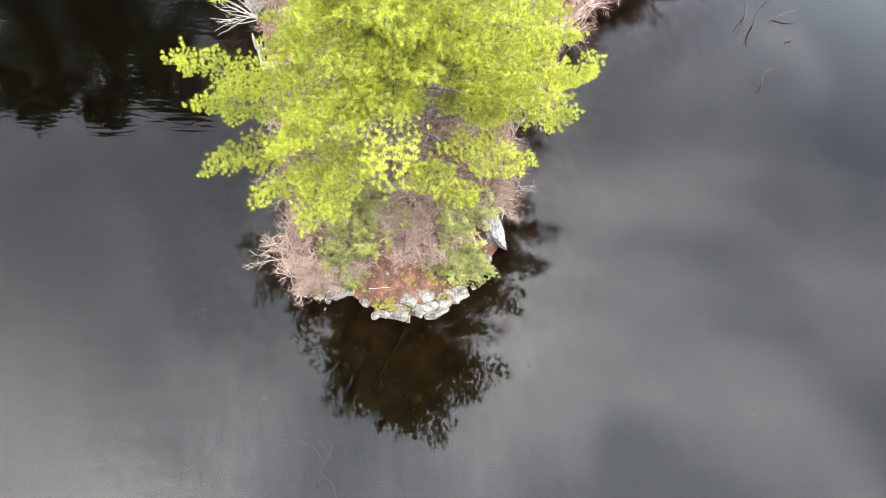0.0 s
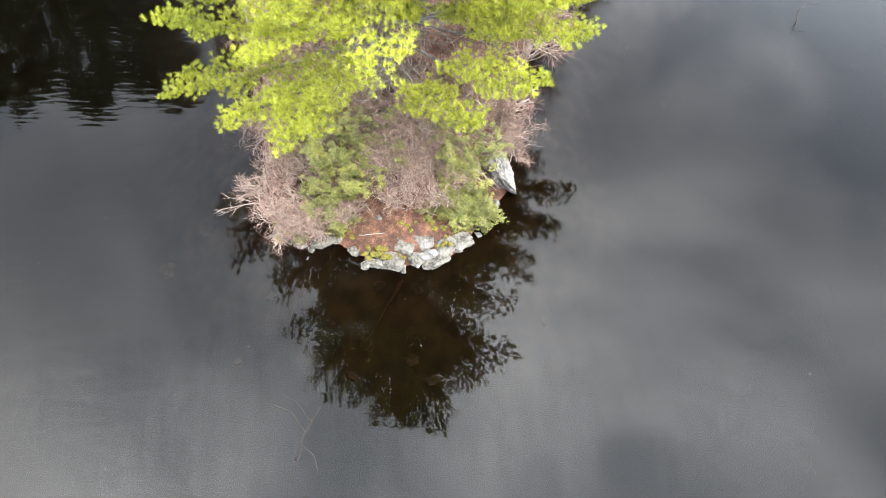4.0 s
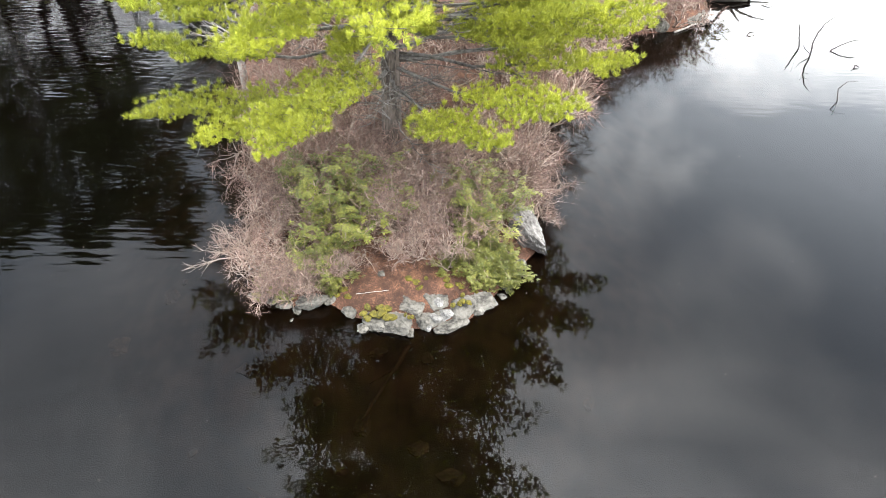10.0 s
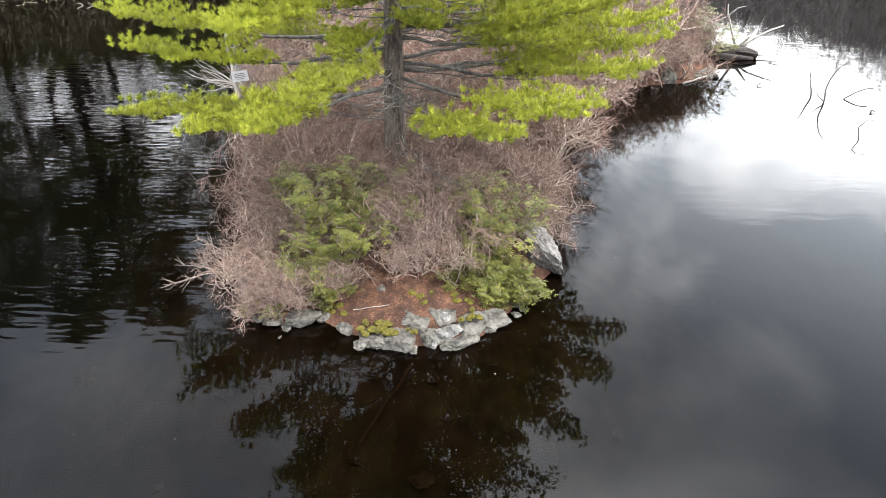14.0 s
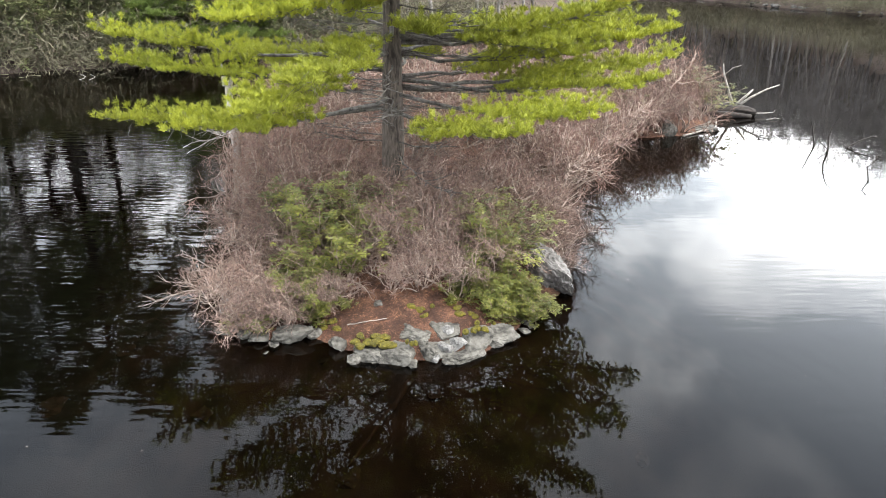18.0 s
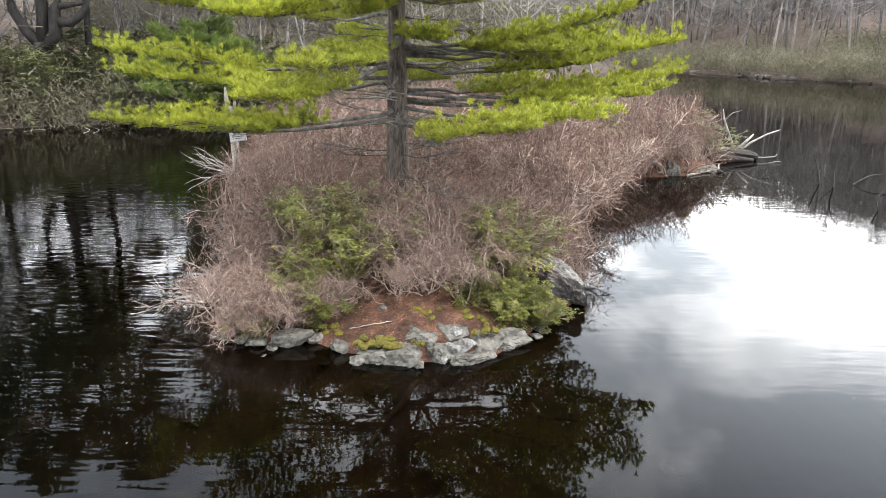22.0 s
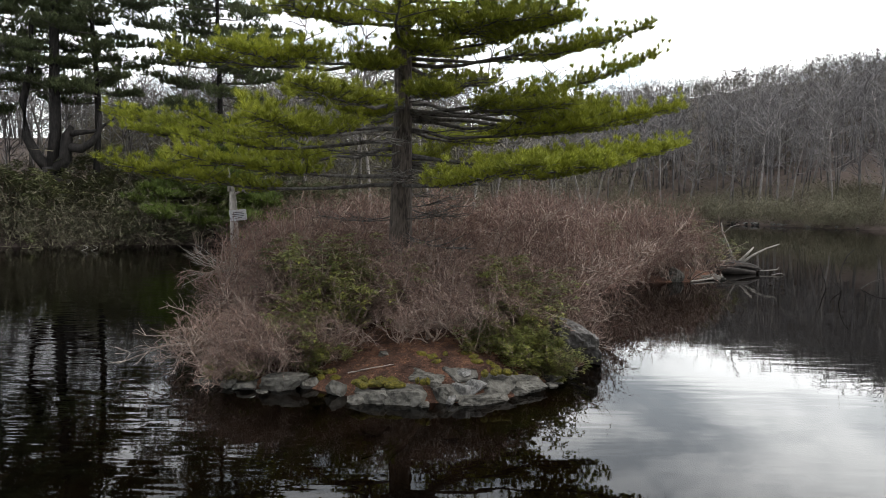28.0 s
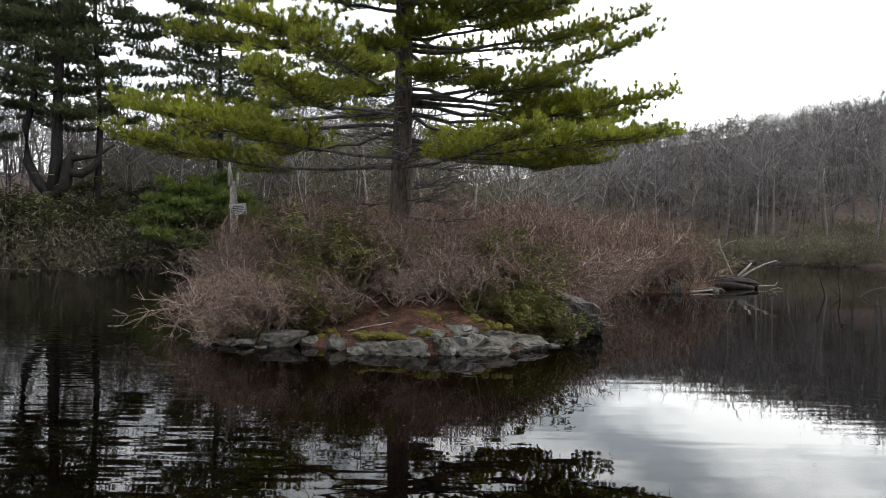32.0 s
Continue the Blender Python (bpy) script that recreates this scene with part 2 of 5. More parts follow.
def water_material():
    m = bpy.data.materials.new("lake_water")
    m.use_nodes = True
    t = m.node_tree
    t.nodes.clear()
    o = t.nodes.new("ShaderNodeOutputMaterial")
    ms = t.nodes.new("ShaderNodeMixShader")
    fr = t.nodes.new("ShaderNodeFresnel")
    fr.inputs["IOR"].default_value = 1.333
    gl = t.nodes.new("ShaderNodeBsdfGlossy")
    gl.inputs["Roughness"].default_value = 0.004
    tr = t.nodes.new("ShaderNodeBsdfTransparent")
    tr.inputs[0].default_value = (0.17, 0.145, 0.115, 1)
    co = t.nodes.new("ShaderNodeTexCoord")

    def waves(scale, stretch, detail, turn):
        mp = t.nodes.new("ShaderNodeMapping")
        mp.inputs["Scale"].default_value = stretch
        mp.inputs["Rotation"].default_value = (0, 0, radians(turn))
        n = t.nodes.new("ShaderNodeTexNoise")
        n.inputs["Scale"].default_value, n.inputs["Detail"].default_value, n.inputs["Roughness"].default_value = scale, detail, 0.5
        t.links.new(co.outputs["Object"], mp.inputs[0])
        t.links.new(mp.outputs[0], n.inputs["Vector"])
        return n.outputs["Fac"]

    ripple = waves(3.6, (0.34, 1.5, 1), 1.0, 8)
    swell = waves(0.55, (0.6, 1.2, 1), 1.5, -20)
    patch = waves(0.13, (1, 1, 1), 2.0, 30)
    ramp_ = t.nodes.new("ShaderNodeMapRange")
    for k, v in (("From Min", 0.40), ("From Max", 0.62), ("To Min", 0.25), ("To Max", 1.0)):
        ramp_.inputs[k].default_value = v
    t.links.new(patch, ramp_.inputs["Value"])
    axis = t.nodes.new("ShaderNodeSeparateXYZ")
    t.links.new(co.outputs["Object"], axis.inputs[0])
    lee = t.nodes.new("ShaderNodeMapRange")   # the wind ruffles the far side more than the lee of the island
    lee.interpolation_type = "SMOOTHSTEP"
    for k, v in (("From Min", -9.0), ("From Max", -3.0), ("To Min", 1.0), ("To Max", 0.24)):
        lee.inputs[k].default_value = v
    t.links.new(axis.outputs[0], lee.inputs["Value"])
    wind = t.nodes.new("ShaderNodeMath")
    wind.operation = "MULTIPLY"
    t.links.new(ramp_.outputs[0], wind.inputs[0])
    t.links.new(lee.outputs[0], wind.inputs[1])
    mul = t.nodes.new("ShaderNodeMath")
    mul.operation = "MULTIPLY"
    t.links.new(ripple, mul.inputs[0])
    t.links.new(wind.outputs[0], mul.inputs[1])
    add = t.nodes.new("ShaderNodeMath")
    add.operation = "MULTIPLY_ADD"
    t.links.new(swell, add.inputs[0])
    add.inputs[1].default_value = 0.55
    t.links.new(mul.outputs[0], add.inputs[2])
    bp = t.nodes.new("ShaderNodeBump")
    bp.inputs["Strength"].default_value, bp.inputs["Distance"].default_value = 1.0, 0.0085
    if "Filter Width" in bp.inputs:
        bp.inputs["Filter Width"].default_value = 1.0
    t.links.new(add.outputs[0], bp.inputs["Height"])
    t.links.new(bp.outputs[0], gl.inputs["Normal"])
    t.links.new(bp.outputs[0], fr.inputs["Normal"])
    t.links.new(fr.outputs[0], ms.inputs[0])
    t.links.new(tr.outputs[0], ms.inputs[1])
    t.links.new(gl.outputs[0], ms.inputs[2])
    t.links.new(ms.outputs[0], o.inputs[0])
    return m


M_WATER = water_material()


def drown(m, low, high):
    """Below the waterline the ground turns to dark brown lake bed, painted darker with depth."""
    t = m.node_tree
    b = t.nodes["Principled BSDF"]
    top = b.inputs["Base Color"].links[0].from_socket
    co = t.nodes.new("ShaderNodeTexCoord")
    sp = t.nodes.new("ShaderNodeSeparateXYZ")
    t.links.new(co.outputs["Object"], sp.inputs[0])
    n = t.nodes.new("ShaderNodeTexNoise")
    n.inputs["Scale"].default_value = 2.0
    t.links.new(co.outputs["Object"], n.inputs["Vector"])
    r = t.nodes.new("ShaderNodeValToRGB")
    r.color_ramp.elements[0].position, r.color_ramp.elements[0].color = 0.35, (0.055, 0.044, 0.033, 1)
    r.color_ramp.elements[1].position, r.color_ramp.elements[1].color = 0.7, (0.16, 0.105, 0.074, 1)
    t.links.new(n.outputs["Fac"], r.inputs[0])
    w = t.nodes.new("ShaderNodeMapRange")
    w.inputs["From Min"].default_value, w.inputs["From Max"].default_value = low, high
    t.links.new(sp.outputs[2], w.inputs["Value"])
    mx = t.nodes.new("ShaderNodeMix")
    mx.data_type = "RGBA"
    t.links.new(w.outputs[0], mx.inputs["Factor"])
    depth_fade = t.nodes.new("ShaderNodeMapRange")   # stones and sand inshore; deeper, silt and light lost in water darken the colour
    depth_fade.inputs["From Min"].default_value, depth_fade.inputs["From Max"].default_value = -1.9, -0.5
    t.links.new(sp.outputs[2], depth_fade.inputs["Value"])
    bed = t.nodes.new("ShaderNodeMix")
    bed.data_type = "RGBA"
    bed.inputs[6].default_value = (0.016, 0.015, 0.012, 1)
    t.links.new(depth_fade.outputs[0], bed.inputs["Factor"])
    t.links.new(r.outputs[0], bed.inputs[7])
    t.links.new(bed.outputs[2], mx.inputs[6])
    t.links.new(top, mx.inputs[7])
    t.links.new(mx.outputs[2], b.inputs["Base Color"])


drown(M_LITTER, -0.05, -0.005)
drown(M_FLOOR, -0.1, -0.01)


# ------------------------------------------------------------------ mesh helpers
def mesh_of(name, verts, faces, mat, smooth=False):
    me = bpy.data.meshes.new(name)
    verts = np.asarray(verts, dtype=np.float32).reshape(-1, 3)
    faces = np.asarray(faces, dtype=np.int32)
    k = faces.shape[1]
    me.vertices.add(len(verts))
    me.vertices.foreach_set("co", verts.ravel())
    me.loops.add(faces.size)
    me.loops.foreach_set("vertex_index", faces.ravel())
    me.polygons.add(len(faces))
    me.polygons.foreach_set("loop_start", np.arange(0, faces.size, k, dtype=np.int32))
    me.polygons.foreach_set("loop_total", np.full(len(faces), k, dtype=np.int32))
    if smooth:
        me.polygons.foreach_set("use_smooth", np.ones(len(faces), dtype=bool))
    me.update(calc_edges=True)
    me.validate()
    me.materials.append(mat)
    return me


def thing(name, loc, label, category, group="", kind=""):
    ob = new(name)
    ob.location = loc
    return tagged(ob, label, category, group, kind)


def part(name, me, parent, label=""):
    ob = new(name, me)
    ob.parent = parent
    if label:
        ob["label"] = label
    return ob


def unit(v):
    v = np.asarray(v, float)
    return v / max(np.linalg.norm(v), 1e-9)


class Tubes:
    """Collects tapered round limbs and joins them into one mesh."""

    def __init__(self):
        self.v, self.f, self.n = [], [], 0

    def add(self, pts, radii, sides=4, rough=0.0, rng=None):
        pts = np.asarray(pts, float)
        radii = np.asarray(radii, float)
        m = len(pts)
        tan = np.gradient(pts, axis=0)
        tan /= np.maximum(np.linalg.norm(tan, axis=1, keepdims=True), 1e-9)
        ref = np.array([0.0, 0.0, 1.0]) if abs(tan[0, 2]) < 0.9 else np.array([1.0, 0.0, 0.0])
        a = np.cross(tan, ref)
        a /= np.maximum(np.linalg.norm(a, axis=1, keepdims=True), 1e-9)
        b = np.cross(tan, a)
        ang = np.linspace(0, 2 * math.pi, sides, endpoint=False)
        rr = radii[:, None] * np.ones(sides)
        if rough and rng is not None:
            rr = rr * (1 + rough * rng.uniform(-1, 1, (m, sides)))
        ring = pts[:, None, :] + rr[..., None] * (np.cos(ang)[None, :, None] * a[:, None, :] + np.sin(ang)[None, :, None] * b[:, None, :])
        self.v.append(ring.reshape(-1, 3))
        i = np.arange(m - 1)[:, None] * sides
        j = np.arange(sides)[None, :]
        k = (j + 1) % sides
        self.f.append(np.stack([i + j, i + k, i + sides + k, i + sides + j], -1).reshape(-1, 4) + self.n)
        cap = np.arange(sides)
        for base, turn in ((0, -1), ((m - 1) * sides, 1)):
            if sides == 3:
                c = base + cap[::turn]
                self.f.append(np.array([[c[0], c[1], c[2], c[2]]])[:0] + self.n)
            elif sides >= 4:
                c = base + cap[::turn]
                quads = [[c[0], c[q], c[q + 1], c[q + 2]] for q in range(1, sides - 2, 2)]
                if quads:
                    self.f.append(np.array(quads) + self.n)
        self.n += m * sides

    def mesh(self, name, mat, smooth=True):
        return mesh_of(name, np.concatenate(self.v), np.concatenate(self.f), mat, smooth)


class Ribbons:
    """Hair-thin twigs, each a narrow tapering blade."""

    def __init__(self):
        self.v, self.n = [], 0

    def add(self, pts, r0, rng):
        pts = np.asarray(pts, float)
        side = np.cross(pts[-1] - pts[0], rng.normal(0, 1, 3))
        side = side / max(np.linalg.norm(side), 1e-9)
        for k in range(len(pts) - 1):
            a, b = r0 * (1 - 0.7 * k / (len(pts) - 1)), r0 * (1 - 0.7 * (k + 1) / (len(pts) - 1))
            self.v += [pts[k] - side * a, pts[k] + side * a, pts[k + 1] + side * b, pts[k + 1] - side * b]

    def mesh(self, name, mat):
        return mesh_of(name, np.array(self.v), np.arange(len(self.v)).reshape(-1, 4), mat)


def wander(rng, start, way, length, n, wiggle=0.15, lift=0.0):
    """A crooked line of n points."""
    p = np.array(start, float)
    d = unit(way)
    pts = [p.copy()]
    for _ in range(n - 1):
        d = unit(d + rng.normal(0, wiggle, 3) + np.array([0, 0, lift]))
        p = p + d * length / (n - 1)
        pts.append(p.copy())
    return np.array(pts)


def away(rng, way, spread):
    """A direction that leaves way by about spread (as a tangent)."""
    way = unit(way)
    s = rng.normal(0, 1, 3)
    s -= way * s.dot(way)
    return unit(way + unit(s) * spread)


# ------------------------------------------------------------------ the lie of the land
ISLAND = np.array([(-2.3, 9.85), (-2.05, 9.7), (-1.75, 9.5), (-1.35, 9.22), (-0.9, 9.1), (-0.1, 9.2), (0.4, 9.5), (0.75, 9.9), (1.0, 10.4), (1.75, 11.5), (1.7, 12.6),
                   (1.9, 14.5), (2.6, 17.0), (3.6, 20.0), (5.6, 22.3), (7.4, 22.7), (8.9, 24.2), (9.2, 26.0), (7.5, 28.0), (3.0, 29.0),
                   (-2.0, 28.0), (-5.0, 25.0), (-6.3, 21.3), (-5.6, 18.5), (-5.0, 16.0), (-4.5, 14.0), (-4.2, 12.0), (-3.8, 10.7), (-3.0, 9.75)])
SHORE = np.array([(-500, 28), (-60, 30), (-32, 32), (-21, 33.7), (-16.7, 35.0), (-13, 36.6), (-9, 40), (-4, 47), (3, 60), (14, 80), (22, 91), (27, 90),
                  (30, 84), (33.5, 75), (37, 70), (41, 67), (52, 58), (80, 40), (140, 20), (500, 0), (500, 900), (-500, 900)])


def signed(poly, x, y):
    """Distance to a closed outline, above zero inside."""
    d = np.full(x.shape, 1e9)
    inside = np.zeros(x.shape, bool)
    for (ax, ay), (bx, by) in zip(poly, np.roll(poly, -1, axis=0)):
        ex, ey = bx - ax, by - ay
        t = np.clip(((x - ax) * ex + (y - ay) * ey) / (ex * ex + ey * ey), 0, 1)
        d = np.minimum(d, np.hypot(x - ax - t * ex, y - ay - t * ey))
        if ay != by:
            cross = ((ay > y) != (by > y)) & (x < (bx - ax) * (y - ay) / (by - ay) + ax)
            inside ^= cross
    return np.where(inside, d, -d)


def ripples(x, y, seed, scale):
    r = np.random.default_rng(seed)
    z = np.zeros_like(x)
    for k in range(7):
        a, f, p = r.uniform(0, 6.28), scale * 1.6 ** (k * 0.6), r.uniform(0, 6.28)
        z += np.sin((x * math.cos(a) + y * math.sin(a)) * f + p) / (1 + 0.5 * k)
    return z / 3


def land(x, y):
    x, y = np.asarray(x, float), np.asarray(y, float)
    di = signed(ISLAND, x, y) + 0.10 * ripples(x, y, 3, 2.6)
    isl = np.where(di > 0, 1.2 * (1 - np.exp(-di * 0.30)) + 0.09 * (1 - np.exp(-di * 6)) + 0.035 * ripples(x, y, 5, 3.0) * np.clip(di * 3, 0, 1), di * 0.5 + 0.05 * ripples(x, y, 6, 2.0) * np.clip(-di, 0, 1))
    isl = np.maximum(isl, -3.5)
    ds = signed(SHORE, x, y) + 0.5 * ripples(x, y, 9, 0.6)
    az = np.degrees(np.arctan2(x, np.maximum(y, 1)))
    bank = 0.7 * (1 - np.exp(-np.maximum(ds, 0) / 0.5))
    top = 1.46 * np.interp(az, [-20, 0, 8, 18, 28, 40], [5, 8, 13, 23, 29, 34])
    rise = top * np.tanh(0.40 * np.maximum(ds - 5, 0) / top)
    main = np.where(ds > 0, bank + rise + 0.25 * ripples(x, y, 11, 0.35) * np.clip(ds / 6, 0, 1), ds * 0.35)
    main = np.maximum(main, -3.5)
    # unseen ridge behind the camera, raised to keep low sky light off the island
    back_screen = np.clip(-75 - y + 6 * np.sin(x / 23), -12, 40) * 0.8
    main = np.maximum(main, back_screen)
    return np.maximum(isl, main)


def ground_z(x, y):
    return float(land(np.array([x]), np.array([y]))[0])


def spaced(lo, hi, far, fine, grow=1.14):
    mid = np.arange(lo, hi + fine / 2, fine)
    out_, s, p = [], fine, hi
    while p < far:
        s *= grow
        p += s
        out_.append(p)
    low_, s, p = [], fine, lo
    while p > -far:
        s *= grow
        p -= s
        low_.append(p)
    return np.array(low_[::-1] + list(mid) + out_)


gx, gy = spaced(-6.0, 5.0, 900, 0.11, 1.06), spaced(8.4, 16.0, 900, 0.11, 1.06)
XX, YY = np.meshgrid(gx, gy)
ZZ = land(XX, YY)
nx, ny = len(gx), len(gy)
ii = (np.arange(ny - 1)[:, None] * nx + np.arange(nx - 1)[None, :]).ravel()
quads = np.stack([ii, ii + 1, ii + nx + 1, ii + nx], -1)
ground = new("ground", mesh_of("ground", np.stack([XX, YY, ZZ], -1), quads, M_LITTER, True))
ground.data.materials.append(M_FLOOR)
fy, fx = YY.ravel()[quads].mean(1), XX.ravel()[quads].mean(1)
ground.data.polygons.foreach_set("material_index", np.where(signed(ISLAND, fx, fy) > -9.0, 0, 1).astype(np.int32))
tagged(ground, "island and shores of brown needle litter falling to the lake bed", "ground", kind="structure")

wx, wy = spaced(-14.0, 14.0, 900, 1.0, 1.12), spaced(0.0, 30.0, 900, 1.0, 1.12)
WX, WY = np.meshgrid(wx, wy)
kx, ky = len(wx), len(wy)
wi = (np.arange(ky - 1)[:, None] * kx + np.arange(kx - 1)[None, :]).ravel()
water = tagged(new("water", mesh_of("water", np.stack([WX, WY, np.zeros_like(WX)], -1), np.stack([wi, wi + 1, wi + kx + 1, wi + kx], -1), M_WATER)), "dark still lake water with faint ripples", "water", kind="structure")


# ------------------------------------------------------------------ rocks
def rock_mesh(name, size, seed, mat, chips=12, detail=3, flat=True):
    """A boulder: a ball cut by flat chips and roughened."""
    rng = np.random.default_rng(seed)
    bm = bmesh.new()
    bmesh.ops.create_icosphere(bm, subdivisions=detail, radius=1.0)
    cuts = [(unit(rng.normal(0, 1, 3)), rng.uniform(0.5, 0.75)) for _ in range(chips)]
    if flat:
        cuts.append((unit(rng.normal(0, 0.16, 3) + np.array([0, 0, 1.0])), rng.uniform(0.35, 0.55)))
    for v in bm.verts:
        p = np.array(v.co)
        for n, d in cuts:
            over = p.dot(n) - d
            if over > 0:
                p = p - n * over * 0.97
        q = Vector(p)
        p = p * (1 + 0.16 * noise.noise(q * 1.7 + Vector((seed, 0, 0))) + 0.10 * noise.noise(q * 5 + Vector((0, seed, 0))) + 0.08 * noise.noise(q * 11 + Vector((0, 0, seed))) + 0.035 * noise.noise(q * 23))
        v.co = Vector(p * np.array(size))
    me = bpy.data.meshes.new(name)
    bm.to_mesh(me)
    bm.free()
    me.materials.append(mat)
    return me


def rock(loc, size, turn, seed, label, mat=None, name="rock", group="", tilt=0.0):
    ob = new(name, rock_mesh(name, size, seed, mat or M_ROCK, 16 if max(size) > 0.4 else 11, detail=5 if max(size) > 0.4 else 4 if max(size) > 0.2 else 3))
    ob.matrix_world = pose(*loc, tilt, 0, turn)
    return tagged(ob, label, "rock", group)


SHORE_ROCKS = [  # x, y, z, half sizes, turn, kind
    (-2.56, 9.76, 0.10, 0.34, 0.24, 0.24, 8, 0), (-3.08, 9.82, 0.03, 0.22, 0.16, 0.11, 30, 0), (-2.24, 9.86, 0.05, 0.16, 0.14, 0.16, 60, 0),
    (-1.84, 9.52, 0.07, 0.17, 0.15, 0.19, 0, 0), (-1.56, 9.16, 0.03, 0.14, 0.11, 0.13, 25, 0), (-1.28, 9.34, 0.02, 0.34, 0.26, 0.22, -10, 2),
    (-0.92, 9.26, 0.03, 0.36, 0.30, 0.28, 12, 2), (-0.72, 9.62, 0.16, 0.42, 0.36, 0.22, -8, 2), (-0.44, 9.36, 0.05, 0.34, 0.30, 0.27, 24, 2),
    (-0.30, 9.74, 0.18, 0.38, 0.34, 0.22, -16, 2), (-0.28, 9.30, 0.14, 0.12, 0.13, 0.15, 40, 1), (-0.10, 9.40, 0.15, 0.17, 0.15, 0.15, 70, 1), (-0.22, 9.58, 0.26, 0.13, 0.11, 0.12, 15, 1),
    (-0.40, 9.15, 0.05, 0.07, 0.06, 0.09, 0, 1), (0.08, 9.30, 0.02, 0.36, 0.20, 0.19, 24, 0), (0.12, 9.62, 0.12, 0.34, 0.30, 0.22, -20, 2), (0.48, 9.76, 0.06, 0.46, 0.26, 0.24, 10, 0),
    (-0.42, 10.36, 0.36, 0.20, 0.24, 0.10, 8, 0), (-3.62, 10.02, 0.02, 0.26, 0.20, 0.12, 40, 0)]
for k, (x, y, z, a, b, c, turn, kind) in enumerate(SHORE_ROCKS):
    rock((x, y, z), (a, b, c), turn, 20 + k, ["grey lichen-covered rock at the water's edge", "white quartz-veined rock in the island's shore", "broad cracked grey slab sloping into the water"][kind],
         M_QUARTZ if kind == 1 else M_ROCK, group="shore rocks")
rock((1.52, 11.8, 0.24), (0.44, 0.82, 0.54), 14, 51, "large pale grey boulder leaning over the water", M_PALEROCK, name="boulder")


# ------------------------------------------------------------------ pines
def needle_spray(rng, centres, axes, count, length, width, open_=0.85):
    """Needles fanning from each tuft's heart, each a thin blade; the tufts stay apart as small brushes."""
    n = len(centres)
    c = np.repeat(centres, count, axis=0)
    ax = np.repeat(axes, count, axis=0)
    r = rng.normal(0, 1, (n * count, 3))
    r /= np.linalg.norm(r, axis=1, keepdims=True)
    d = ax + r * open_
    d /= np.linalg.norm(d, axis=1, keepdims=True)
    s = np.cross(d, rng.normal(0, 1, (n * count, 3)))
    s /= np.linalg.norm(s, axis=1, keepdims=True)
    L = length * rng.uniform(0.7, 1.1, (n * count, 1))
    c = c - ax * length * rng.uniform(0.0, 0.45, (n * count, 1))
    return np.stack([c - s * width * 0.6, c + s * width * 0.6, c + d * L], 1).reshape(-1, 3)


